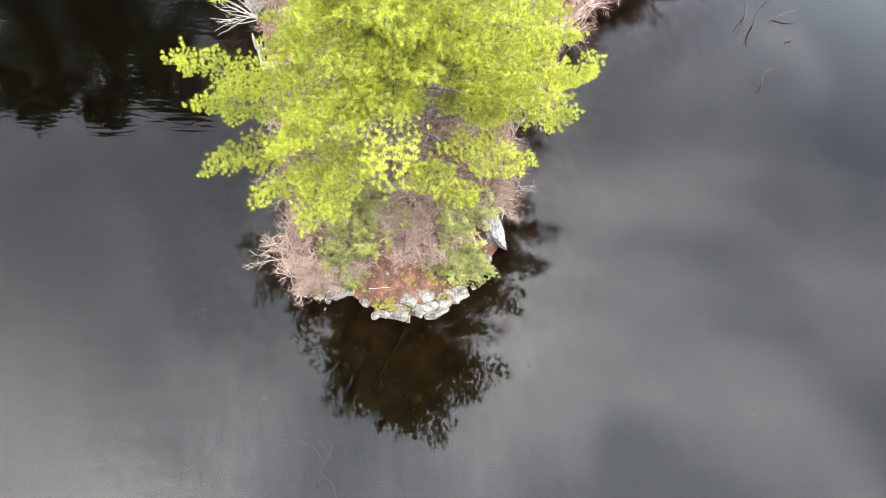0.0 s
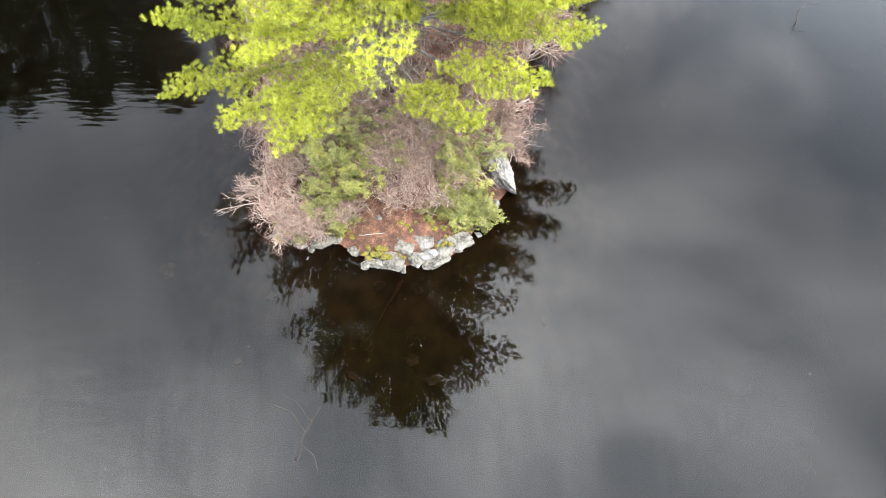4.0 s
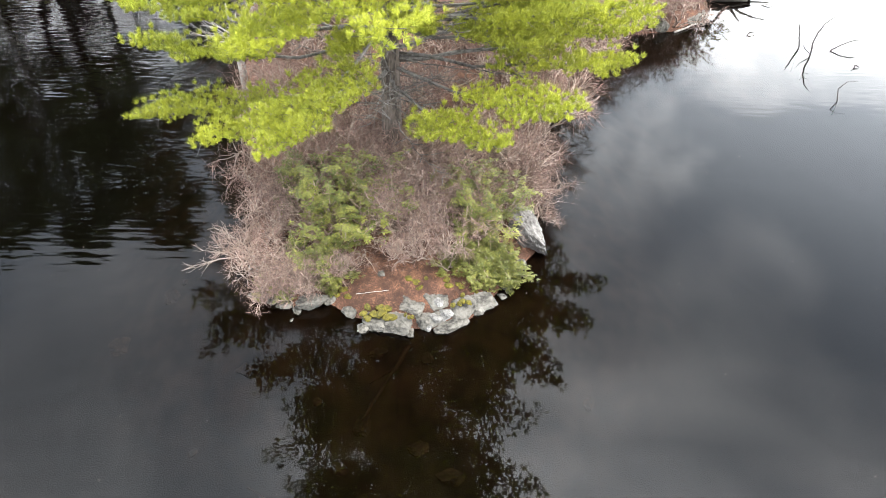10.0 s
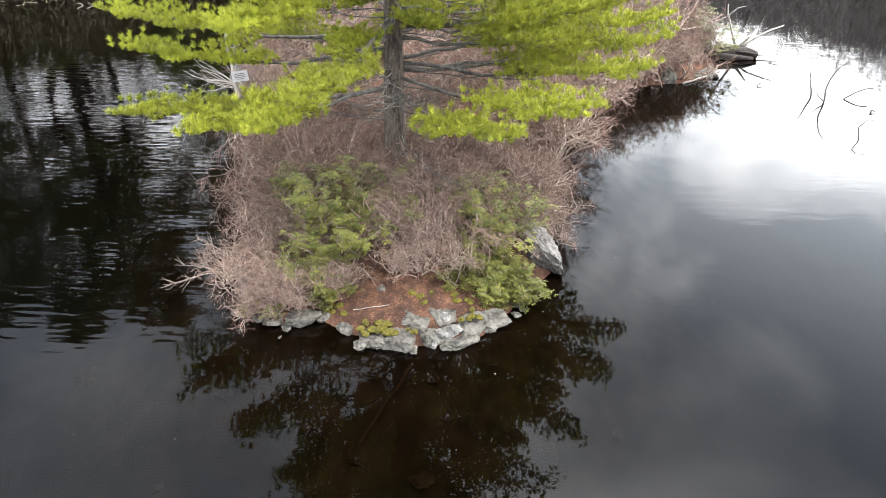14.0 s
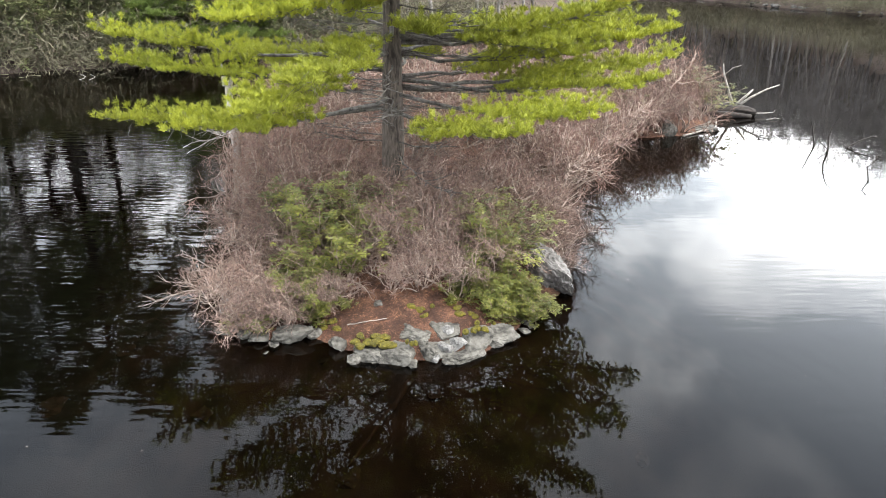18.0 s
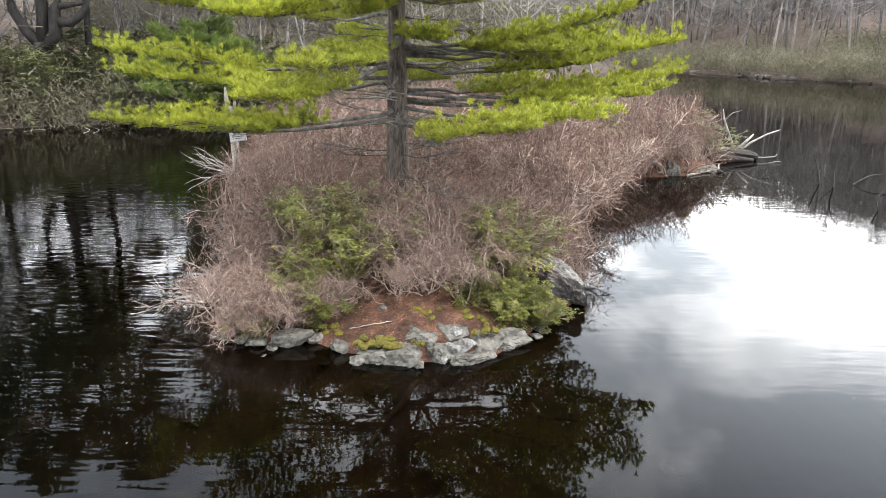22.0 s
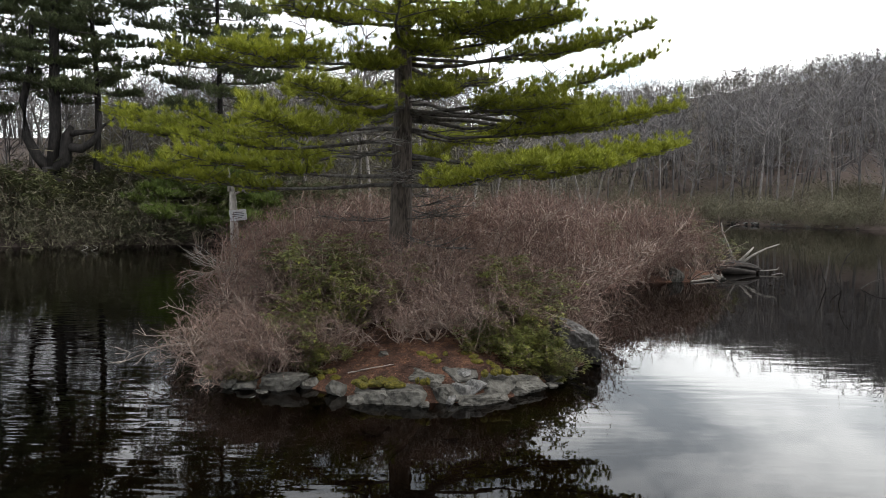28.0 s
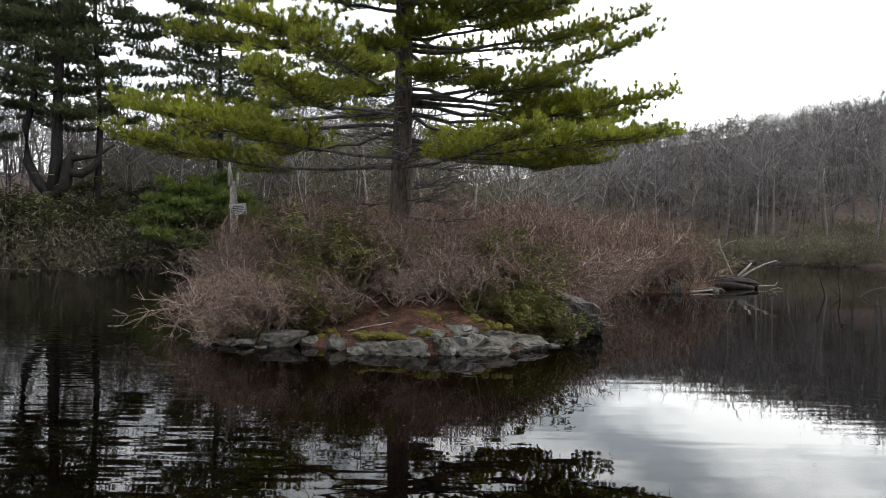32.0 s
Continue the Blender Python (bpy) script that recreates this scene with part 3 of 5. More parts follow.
def bough(rng, parent, root, tip, width, gap, needle, mat, blade=0.012, count=26, start=0.3, thick=0.055, dead=False, subs=15, sag=0.05):
    """One limb with its side shoots and their rows of needle tufts, gap metres apart."""
    root, tip = np.array(root, float), np.array(tip, float)
    span = tip - root
    length = np.linalg.norm(span)
    flat_ = unit((span[0], span[1], 0))
    side = np.array([-flat_[1], flat_[0], 0])
    s = np.linspace(0, 1, 9)
    bow = rng.uniform(-0.05, 0.05) * length
    line = root + span * s[:, None] + side * (bow * np.sin(s * math.pi))[:, None]
    line[:, 2] -= sag * length * np.sin(s * math.pi * 0.9)
    line[1:-1] += rng.normal(0, 0.012 * length, (7, 3)) * np.array([1, 1, 0.6])
    wood = Tubes()
    wood.add(line, thick * (1 - 0.88 * s) * (0.6 + 0.1 * length), 6)
    centres, axes = [], []
    lift = np.array([0, 0, 1.0])

    def tuft(p, way, up):
        centres.append(p + np.array([0, 0, abs(rng.normal(0, 0.02)) + 0.015]))
        axes.append(unit(way * 0.4 + lift * (up + 0.2) + rng.normal(0, 0.2, 3)))

    for k in range(subs):
        u = start + (1 - start) * (k + rng.uniform(0, 0.9)) / subs
        base = np.array([np.interp(u, s, line[:, i]) for i in range(3)])
        sign = 1 if k % 2 else -1
        reach = width * rng.uniform(0.5, 1.2) * (1.12 - 0.75 * max(0.0, (u - 0.45) / 0.55)) * (0.6 + 0.4 * min(1, (u - start + 0.1) / 0.3))
        way = unit(side * sign * rng.uniform(0.55, 1.0) + flat_ * rng.uniform(0.45, 1.0) + np.array([0, 0, rng.uniform(-0.02, 0.16)]))
        sh = wander(rng, base, way, reach, 5, 0.09, 0.03)
        wood.add(sh, np.linspace(0.013, 0.004, 5), 3)
        for _ in range(2):   # bare inner twigs
            i = rng.integers(0, 2)
            wood.add(wander(rng, sh[i], away(rng, way, 0.8), 0.3, 3, 0.2), np.array([0.005, 0.004, 0.002]), 3)
        if dead:
            continue
        across = unit(np.cross(way, lift))
        w = 0.22
        while w < 1.0:
            p = np.array([np.interp(w, np.linspace(0, 1, 5), sh[:, i]) for i in range(3)])
            tuft(p, way, 0.8)
            for hand in (-1, 1):
                out = gap * rng.uniform(0.7, 1.5)
                q = p + across * hand * out + way * out * 0.7 + np.array([0, 0, rng.uniform(-0.01, 0.05)])
                tuft(q, unit(way + across * hand), 0.7)
                if rng.random() < 0.45:   # shoots that stand up from the plate
                    tuft(q + np.array([rng.normal(0, 0.05), rng.normal(0, 0.05), rng.uniform(0.08, 0.24) * (0.5 + width * 0.5)]), unit(way + across * hand), 1.0)
                if rng.random() < 0.35:
                    wood.add(np.array([p, (p + q) / 2 + rng.normal(0, 0.012, 3), q]), np.array([0.005, 0.004, 0.003]), 3)
            w += gap * rng.uniform(0.8, 1.25) / reach
        tuft(sh[-1], way, 0.45)
    if not dead:
        for u in np.arange(max(start, 0.5), 1.0, gap * 0.8 / length):
            tuft(np.array([np.interp(u, s, line[:, i]) for i in range(3)]) + rng.normal(0, 0.05, 3) * np.array([1, 1, 0.4]), flat_, 0.8)
        tuft(line[-1], flat_, 0.3)
    limb = part("limb", wood.mesh("limb", M_LIMB), parent)
    if not dead:
        v = needle_spray(rng, np.array(centres), np.array(axes), count, needle, blade)
        part("foliage", mesh_of("foliage", v, np.arange(len(v)).reshape(-1, 3), mat), limb)
    return limb


PX, PY = -1.28, 13.5
PZ = ground_z(PX, PY) - 0.05
pine = thing("pine_tree", (0, 0, 0), "tall white pine with yellow-green needle plates on the island", "tree")
rng = np.random.default_rng(7)
HEIGHT = 16.5


def trunk_at(z):
    u = (z - PZ) / HEIGHT
    return np.array([PX + 0.10 * math.sin(u * 5) - 0.25 * u, PY + 0.08 * math.sin(u * 7), z])


tz = PZ + HEIGHT * np.linspace(0, 1, 40) ** 1.2
tw = Tubes()
tw.add([trunk_at(z) for z in tz], 0.205 * (1 - ((tz - PZ) / HEIGHT)) ** 1.4 + 0.015 + 0.10 * np.exp(-(tz - PZ) / 0.25), 18, 0.06, rng)
part("trunk", tw.mesh("trunk", M_BARK), pine, "furrowed grey-brown trunk")
MAIN_BOUGHS = [  # tip x, y, z, rise of the root, width
    (-5.6, 11.4, 3.05, -0.3, 1.0), (-4.2, 10.5, 3.15, -0.2, 0.95), (-2.9, 9.5, 3.55, 0.2, 0.95), (-2.3, 9.4, 3.95, 0.3, 0.75), (0.7, 10.5, 3.05, -0.3, 0.85),
    (2.1, 11.6, 3.2, -0.2, 0.9), (3.3, 12.9, 3.45, -0.2, 1.0), (4.1, 14.5, 3.65, -0.5, 1.0), (3.6, 13.6, 4.2, -0.1, 0.9), (2.8, 12.0, 4.9, -0.9, 0.8),
    (1.9, 14.8, 6.1, -0.8, 0.8), (-6.6, 14.3, 4.05, -0.3, 1.1), (-5.9, 13.0, 3.7, -0.2, 1.0), (-4.9, 12.3, 4.8, 0.1, 0.9), (-3.5, 10.6, 4.6, 0.3, 0.85),
    (-2.8, 10.9, 5.3, 0.3, 0.8), (3.2, 16.3, 4.2, -0.3, 1.0), (1.5, 12.2, 4.1, 0.0, 0.9), (-0.9, 10.7, 5.7, 0.3, 0.8), (-1.7, 12.2, 4.6, 0.3, 0.5), (-0.7, 12.3, 4.9, 0.3, 0.5), (-1.1, 11.9, 5.3, 0.4, 0.5), (1.6, 17.0, 3.4, -0.1, 1.0), (-1.0, 18.0, 3.6, -0.1, 1.0), (-4.6, 16.8, 3.5, -0.1, 1.0), (2.8, 15.6, 3.2, -0.1, 1.0), (3.0, 13.3, 5.6, -0.7, 0.8), (-1.8, 11.0, 6.0, 0.2, 0.8), (0.9, 12.0, 5.9, 0.1, 0.8), (0.5, 17.8, 4.0, -0.2, 1.0),
    (-0.3, 11.6, 6.5, 0.1, 0.7), (-1.0, 11.8, 7.0, 0.1, 0.7), (-1.9, 11.9, 7.4, 0.1, 0.7), (-0.5, 12.3, 4.2, 0.2, 0.5), (-2.0, 12.1, 3.9, 0.2, 0.5), (-1.2, 12.0, 6.3, 0.2, 0.6), (3.5, 15.2, 4.2, -0.2, 0.9), (2.6, 14.6, 4.4, -0.2, 0.9), (2.4, 13.2, 3.9, -0.2, 0.8), (1.6, 12.6, 5.6, -0.5, 0.8), (0.4, 12.1, 5.4, 0.0, 0.7), (-2.6, 17.8, 4.4, -0.2, 0.9), (0.6, 17.2, 5.2, -0.3, 0.9), (-3.8, 16.4, 4.8, -0.2, 0.9), (-1.8, 17.6, 5.6, -0.3, 0.9),
]
for x, y, z, rise, width in MAIN_BOUGHS:
    root = trunk_at(max(1.9, z + rise))
    high = z > 4.8 and x < 0.8
    bough(rng, pine, root, (x, y, z), width * (1.1 if high else 0.82 if x < -2 else 0.9 if z < 4.8 else 0.72), 0.145 if high else 0.13, 0.115, M_NEEDLE, 0.0085 if high else 0.0078, 46, 0.2 if high else 0.42, 0.042, subs=22)
for k in range(76):
    z = 5.0 + 11.0 * (k / 76) ** 1.15
    a = k * 2.4 + rng.uniform(-0.3, 0.3)
    reach = np.interp(z, [5, 9, 12, 15, 17], [4.3, 4.0, 3.1, 1.5, 0.3]) * rng.uniform(0.7, 1.1)
    root = trunk_at(z)
    tip = root + np.array([math.cos(a) * reach, math.sin(a) * reach, rng.uniform(0.1, 0.6)])
    if z < 8.0 and tip[0] < -2.3 and (k % 3 or z < 6.8):
        continue
    low_ = z < 8.0
    bough(rng, pine, root, tip, 0.3 + 0.17 * reach, 0.16 if low_ else 0.27, 0.12 if low_ else 0.22, M_NEEDLE, 0.009 if low_ else 0.03, 38 if low_ else 14, 0.38, 0.04, subs=12 if low_ else 10)
for k in range(13):   # forward boughs that overhang the water
    tip = (-3.2 + 4.6 * ((k * 5) % 13) / 12, rng.uniform(10.4, 11.4), 6.6 + 0.32 * k)
    bough(rng, pine, trunk_at(tip[2] - rng.uniform(0.0, 0.5)), tip, 0.8, 0.16, 0.13, M_NEEDLE, 0.011, 30, 0.35, 0.04, subs=14)
for k in range(28):   # bare limbs low on the trunk
    z = rng.uniform(1.9, 5.2)
    a = rng.uniform(0, 6.28)
    r = rng.uniform(1.2, 2.9)
    root = trunk_at(z)
    bough(rng, pine, root, root + np.array([math.cos(a) * r, math.sin(a) * r, rng.uniform(-0.2, 0.35)]), 0.6, 0.2, 0.1, M_NEEDLE, dead=True, subs=9, thick=0.02)


# ------------------------------------------------------------------ shrubs
def bare_shrub(name, seed, height, spread, stems, twig_mat, label, lean=(0, 0), forks=7, fine_forks=8, ends=2, bold=1.0):
    rng = np.random.default_rng(seed)
    wood, fine = Tubes(), Ribbons()
    for k in range(stems):
        a = rng.uniform(0, 6.28)
        tilt = abs(rng.normal(0.25, 0.6)) * spread
        way = unit((math.cos(a) * tilt + lean[0], math.sin(a) * tilt + lean[1], 1.0))
        L = height * rng.uniform(0.72, 1.02)
        base = np.array([math.cos(a), math.sin(a), 0]) * rng.uniform(0.02, 0.16)
        base[2] = -0.1
        st = wander(rng, base, way, L, 8, 0.36, 0.03)
        wood.add(st, np.linspace(0.021, 0.008, 8) * rng.uniform(0.7, 1.4), 4)
        for _ in range(forks):
            u = rng.uniform(0.45, 1.0)
            i = min(5, int(u * 6))
            b = st[i] + (st[i + 1] - st[i]) * (u * 6 - i)
            d = away(rng, st[i + 1] - st[i], 1.1)
            d[2] = max(d[2], -0.1)
            br = wander(rng, b, d, L * rng.uniform(0.28, 0.5), 5, 0.36, 0.03)
            wood.add(br, np.linspace(0.0135, 0.006, 5), 3)
            for _ in range(fine_forks):
                j = rng.integers(2, 4)
                d2 = away(rng, br[j + 1] - br[j], 1.2)
                tw_ = wander(rng, br[j] + (br[j + 1] - br[j]) * rng.random(), d2, L * rng.uniform(0.10, 0.26), 3, 0.4, 0.05)
                fine.add(tw_, 0.0050 * bold, rng)
                for _ in range(ends):
                    d3 = away(rng, tw_[2] - tw_[1], 1.0)
                    fine.add(wander(rng, tw_[rng.integers(1, 3)], d3, L * rng.uniform(0.06, 0.14), 2, 0.2), 0.0042 * bold, rng)
    ob = thing(name, (0, 0, 0), label, "shrub", "leafless shrubs on the island")
    part("stem_clump", wood.mesh("stem_clump", M_STEM), ob)
    part("twig_crown", fine.mesh("twig_crown", twig_mat), ob)
    return ob


def leafy_shrub(name, seed, height, spread, leaves, label, mat, leaf=0.075, group="laurel shrubs on the island", whorl=7, stems=12):
    rng = np.random.default_rng(seed)
    wood = Tubes()
    lv, tips = [], []
    for k in range(stems):
        a = rng.uniform(0, 6.28)
        tilt = abs(rng.normal(0, 0.5)) * spread
        st = wander(rng, (0.1 * math.cos(a), 0.1 * math.sin(a), -0.1), unit((math.cos(a) * tilt, math.sin(a) * tilt, 1)), height * rng.uniform(0.6, 1.1), 6, 0.18, 0.02)
        wood.add(st, np.linspace(0.018, 0.006, 6), 4)
        tips.append((st[-1], st[-1] - st[-2]))
        for _ in range(7):
            i = rng.integers(1, 5)
            br = wander(rng, st[i], away(rng, st[i + 1] - st[i], 0.9), height * rng.uniform(0.2, 0.45), 5, 0.2, 0.08)
            wood.add(br, np.linspace(0.008, 0.004, 5), 3)
            tips.append((br[-1], br[-1] - br[-2]))
            tips.append((br[3] + rng.normal(0, 0.04, 3), br[3] - br[2]))
    per = max(2, leaves // len(tips) // whorl + 1)
    for p, d in tips:
        for q in range(per):
            c = p + rng.normal(0, 0.07, 3) * (q > 0)
            for w in range(whorl):
                a = w * 6.28 / whorl + rng.uniform(0, 0.6)
                o = unit((math.cos(a), math.sin(a), rng.uniform(-0.35, 0.55)))
                s_ = unit(np.cross(o, (0, 0, 1.0)))
                L = leaf * rng.uniform(0.6, 1.2)
                n_ = np.cross(s_, o)
                lv += [c + o * 0.01, c + o * L * 0.5 + s_ * L * 0.2 + n_ * L * 0.05, c + o * L - n_ * L * 0.12, c + o * L * 0.5 - s_ * L * 0.2 + n_ * L * 0.05]
    ob = thing(name, (0, 0, 0), label, "shrub", group)
    part("stem_clump", wood.mesh("stem_clump", M_STEM), ob)
    lv = np.array(lv)
    part("foliage", mesh_of("foliage", lv, np.arange(len(lv)).reshape(-1, 4), mat), ob, "leathery green leaves")
    return ob


def plant(ob, spots, rng):
    """Sets the first at the first spot and copies at the rest: x, y, scale."""
    first = None
    for x, y, k in spots:
        m = pose(x, y, ground_z(x, y), rng.uniform(-5, 5), rng.uniform(-5, 5), rng.uniform(0, 360)) @ Matrix.Scale(k, 4)
        if first is None:
            first = m
            continue
        c = copy_thing(ob, m)
        c.matrix_basis = m
    ob.matrix_basis = first


rng = np.random.default_rng(21)
kinds = [bare_shrub("leafless_shrub", 31, 1.45, 1.25, 10, M_TWIG, "leafless pinkish-brown twiggy shrub on the island"),
         bare_shrub("leafless_shrub", 32, 1.35, 1.4, 10, M_TWIG, "low spreading leafless shrub with pale crooked stems"),
         bare_shrub("leafless_shrub", 33, 1.6, 1.35, 9, M_TWIG_RED, "leafless reddish twiggy shrub on the island", forks=6, fine_forks=8, ends=2, bold=1.0),
         bare_shrub("leafless_shrub", 34, 1.7, 1.25, 9, M_TWIG_RED, "tall leafless reddish shrub under the pine", forks=6, fine_forks=8, ends=2, bold=1.0)]
spots = [[], [], [], []]


def inside(x, y):
    return float(signed(ISLAND, np.array([x]), np.array([y]))[0])


# the dense belt round the front of the island
for k in range(600):
    if len(spots[0]) + len(spots[1]) >= 44:
        break
    x, y = rng.uniform(-4.6, 2.0), rng.uniform(10.2, 14.5)
    d = inside(x, y)
    front = 10.42 - 0.5 * max(0.0, -(x + 2.2)) + 0.2 * math.sin(x * 2.1)
    if d < (0.35 if x < -3 else 0.12) or y < front or math.hypot(x - PX, y - PY) < 0.6 or math.hypot(x - 1.6, y - 11.8) < 0.85:
        continue
    q = spots[0] + spots[1]
    if any(math.hypot(x - a, y - b) < 0.42 for a, b, _ in q):
        continue
    size = 0.62 + 0.16 * min(2.2, max(0.0, y - 10.5)) + rng.uniform(-0.06, 0.08)
    spots[rng.integers(0, 2)].append((x, y, size))
spots[0] += [(-1.75, 12.75, 0.85), (-1.25, 12.7, 0.9), (-0.8, 12.85, 0.9), (-1.85, 13.3, 0.95), (-0.75, 13.4, 0.95)]
spots[2] += [(-4.45, 15.5, 1.1), (-4.2, 14.5, 1.15), (-3.7, 15.6, 1.1), (-4.6, 16.3, 1.1), (-4.85, 15.8, 1.0), (-4.95, 16.9, 0.95), (-4.8, 23.2, 1.35), (-4.0, 24.5, 1.4), (-5.2, 22.4, 1.2), (-4.5, 22.0, 1.3)]
spots[1] += [(-2.35, 10.2, 0.5), (-2.0, 10.35, 0.45), (-1.1, 10.6, 0.45), (-2.75, 10.0, 0.5), (-3.15, 9.95, 0.5), (-4.05, 11.2, 0.75), (1.75, 12.6, 0.7), (1.8, 13.1, 0.85), (-2.7, 9.98, 0.62), (-3.0, 9.98, 0.66), (-3.35, 10.05, 0.7), (-2.35, 10.15, 0.6), (-3.65, 10.4, 0.75), (-1.1, 11.3, 0.8), (-0.6, 11.1, 0.75), (-0.2, 11.5, 0.85), (-0.9, 12.0, 0.9), (-0.1, 12.2, 0.9)]
for x, y in [(3.2, 18.6), (3.8, 20.2), (4.6, 21.2), (5.4, 22.6), (6.2, 23.0), (7.0, 23.3), (7.6, 23.9), (8.0, 24.8), (8.1, 25.6), (4.2, 22.0), (6.6, 24.2), (2.4, 17.0), (2.3, 16.2), (2.75, 17.4), (3.5, 19.6), (4.9, 21.5), (5.8, 22.5), (6.6, 22.75), (7.3, 22.9), (8.2, 24.0)]:
    spots[2 + rng.integers(0, 2)].append((x, y, 1.15 if y < 22 else 0.95))
while len(spots[2]) + len(spots[3]) < 112:
    x, y = rng.uniform(-6, 9.0), rng.uniform(13.0, 27)
    d = inside(x, y)
    if 0.1 < d < 3.6 and not (x > 7.8 or (x > 5 and d < 0.7)) and math.hypot(x - PX, y - PY) > 0.7 and all(math.hypot(x - a, y - b) > 0.5 for a, b, _ in spots[2] + spots[3]):
        spots[2 + rng.integers(0, 2)].append((x, y, (rng.uniform(0.85, 1.2) + (0.25 if y > 19 else 0)) * (0.6 if x < -3.9 else 1.0)))
for ob, sp in zip(kinds, spots):
    plant(ob, sp, rng)
laurels = [leafy_shrub("laurel_shrub", 41, 1.3, 1.0, 1000, "evergreen laurel shrub with glossy leaves on the island", M_LEAF, 0.095),
           leafy_shrub("laurel_shrub", 42, 1.0, 1.3, 1000, "low evergreen laurel shrub beside the island's rocks", M_LEAF, 0.105)]
plant(laurels[0], [(-2.35, 11.5, 1.15), (-1.95, 11.0, 1.0), (-2.8, 12.0, 1.1), (-1.6, 11.8, 1.05), (0.45, 11.5, 1.0), (0.75, 11.9, 1.0), (-2.5, 10.5, 0.65), (0.2, 12.2, 0.85), (8.5, 25.0, 1.3), (5.0, 23.0, 1.2)], rng)
plant(laurels[1], [(-2.55, 10.12, 0.55), (-2.2, 10.3, 0.5), (0.1, 10.45, 0.55), (0.5, 10.38, 0.5), (0.9, 10.38, 0.55), (1.15, 10.6, 0.55), (-3.4, 10.15, 0.5), (0.7, 10.55, 0.55), (0.4, 10.6, 0.55), (0.75, 10.9, 0.6), (1.0, 10.55, 0.6), (0.2, 11.5, 0.8), (-3.0, 10.0, 0.4), (0.95, 10.4, 0.4), (-2.45, 10.35, 0.7)], rng)

# ------------------------------------------------------------------ trees and thickets of the shores
def shore_pine(seed, height, reach, low, label, mat, boughs=40, trunk_r=0.17, dense=1.0):
    rng = np.random.default_rng(seed)
    ob = thing("pine_tree", (0, 0, 0), label, "tree", "pines on the far shore")
    z = np.linspace(-0.2, height, 14)
    line = np.stack([0.12 * np.sin(z * 0.5 + seed), 0.12 * np.cos(z * 0.4 + seed), z], -1)
    t = Tubes()
    t.add(line, trunk_r * (1 - z / height * 0.92) + 0.02, 9, 0.06, rng)
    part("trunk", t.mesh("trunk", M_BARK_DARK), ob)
    for k in range(boughs):
        u = (k + rng.random()) / boughs
        h = low + (height - low - 0.4) * u ** 0.8
        a = k * 2.4 + rng.uniform(-0.5, 0.5)
        r = reach * (1 - 0.62 * u ** 2) * rng.uniform(0.5, 1.1) + 0.2
        root = np.array([np.interp(h, z, line[:, i]) for i in range(3)])
        tip = root + np.array([math.cos(a) * r, math.sin(a) * r, rng.uniform(-0.2, 0.5)])
        bough(rng, ob, root, tip, 0.4 + 0.2 * r, 0.27 / dense, 0.27, mat, 0.027, 18, 0.25, 0.05, subs=10)
    return ob


def place(ob, x, y, turn=0.0, size=1.0, sink=0.1):
    ob.matrix_basis = pose(x, y, ground_z(x, y) - sink, 0, 0, turn) @ Matrix.Scale(size, 4)
    return ob


def copy_to(ob, x, y, turn=0.0, size=1.0, sink=0.1):
    c = copy_thing(ob, Matrix())
    return place(c, x, y, turn, size, sink)


tall = shore_pine(61, 21.0, 3.6, 5.8, "tall dark pine among the trees on the far shore", M_NEEDLE_DARK, 78)
tall2 = shore_pine(62, 20.0, 4.4, 5.0, "tall dark pine with long boughs on the far shore", M_NEEDLE_DARK, 82)
young = shore_pine(63, 4.2, 2.4, 0.5, "young bright green pine on the far shore", M_NEEDLE_YOUNG, 26, 0.07, 1.0)
place(tall, -18.1, 37.6)
copy_to(tall, -24.0, 38.5, 120, 1.05)
place(tall2, -12.4, 39.5, 60)
copy_to(tall2, -28.0, 37.0, 300, 1.0)
place(young, -13.6, 36.8)
copy_to(young, -12.0, 37.6, 130, 1.15)
copy_to(young, -11.0, 38.6, 250, 0.9)

# the old forked pine with a crooked arm
rng = np.random.default_rng(77)
fork = thing("forked_pine_tree", (0, 0, 0), "old forked pine with a crooked broken arm on the far shore", "tree", "pines on the far shore")
wood = Tubes()
fx0, fy0 = -19.6, 36.2
gz0 = ground_z(fx0, fy0) - 0.2
B0 = np.array([fx0, fy0, gz0])
wood.add(B0 + np.array([(0, 0, 0), (0.02, 0, 1.2), (0, 0, 2.4), (-0.05, 0, 3.3)]), np.array([0.55, 0.48, 0.45, 0.42]), 12, 0.08, rng)
wood.add(B0 + np.array([(-0.05, 0, 3.1), (-0.7, 0, 3.8), (-1.3, 0.1, 4.8), (-1.4, 0.1, 6.5), (-1.1, 0.2, 8.0), (-0.9, 0.2, 11.0)]), np.array([0.30, 0.25, 0.22, 0.19, 0.15, 0.08]), 9, 0.08, rng)
wood.add(B0 + np.array([(0.0, 0, 3.1), (0.15, 0.1, 5.0), (0.1, 0.2, 8.0), (0.2, 0.2, 12.0), (0.1, 0.2, 18.0)]), np.array([0.34, 0.27, 0.24, 0.2, 0.04]), 9, 0.06, rng)
wood.add(B0 + np.array([(0.1, 0, 3.0), (0.7, -0.1, 3.7), (0.8, -0.1, 4.8), (1.05, -0.1, 5.3)]), np.array([0.32, 0.30, 0.26, 0.12]), 9, 0.1, rng)
wood.add(B0 + np.array([(0.75, -0.1, 4.3), (1.5, -0.1, 4.2), (2.0, -0.1, 4.5), (2.35, 0, 5.1), (2.4, 0, 6.0)]), np.array([0.24, 0.22, 0.17, 0.12, 0.07]), 8, 0.1, rng)
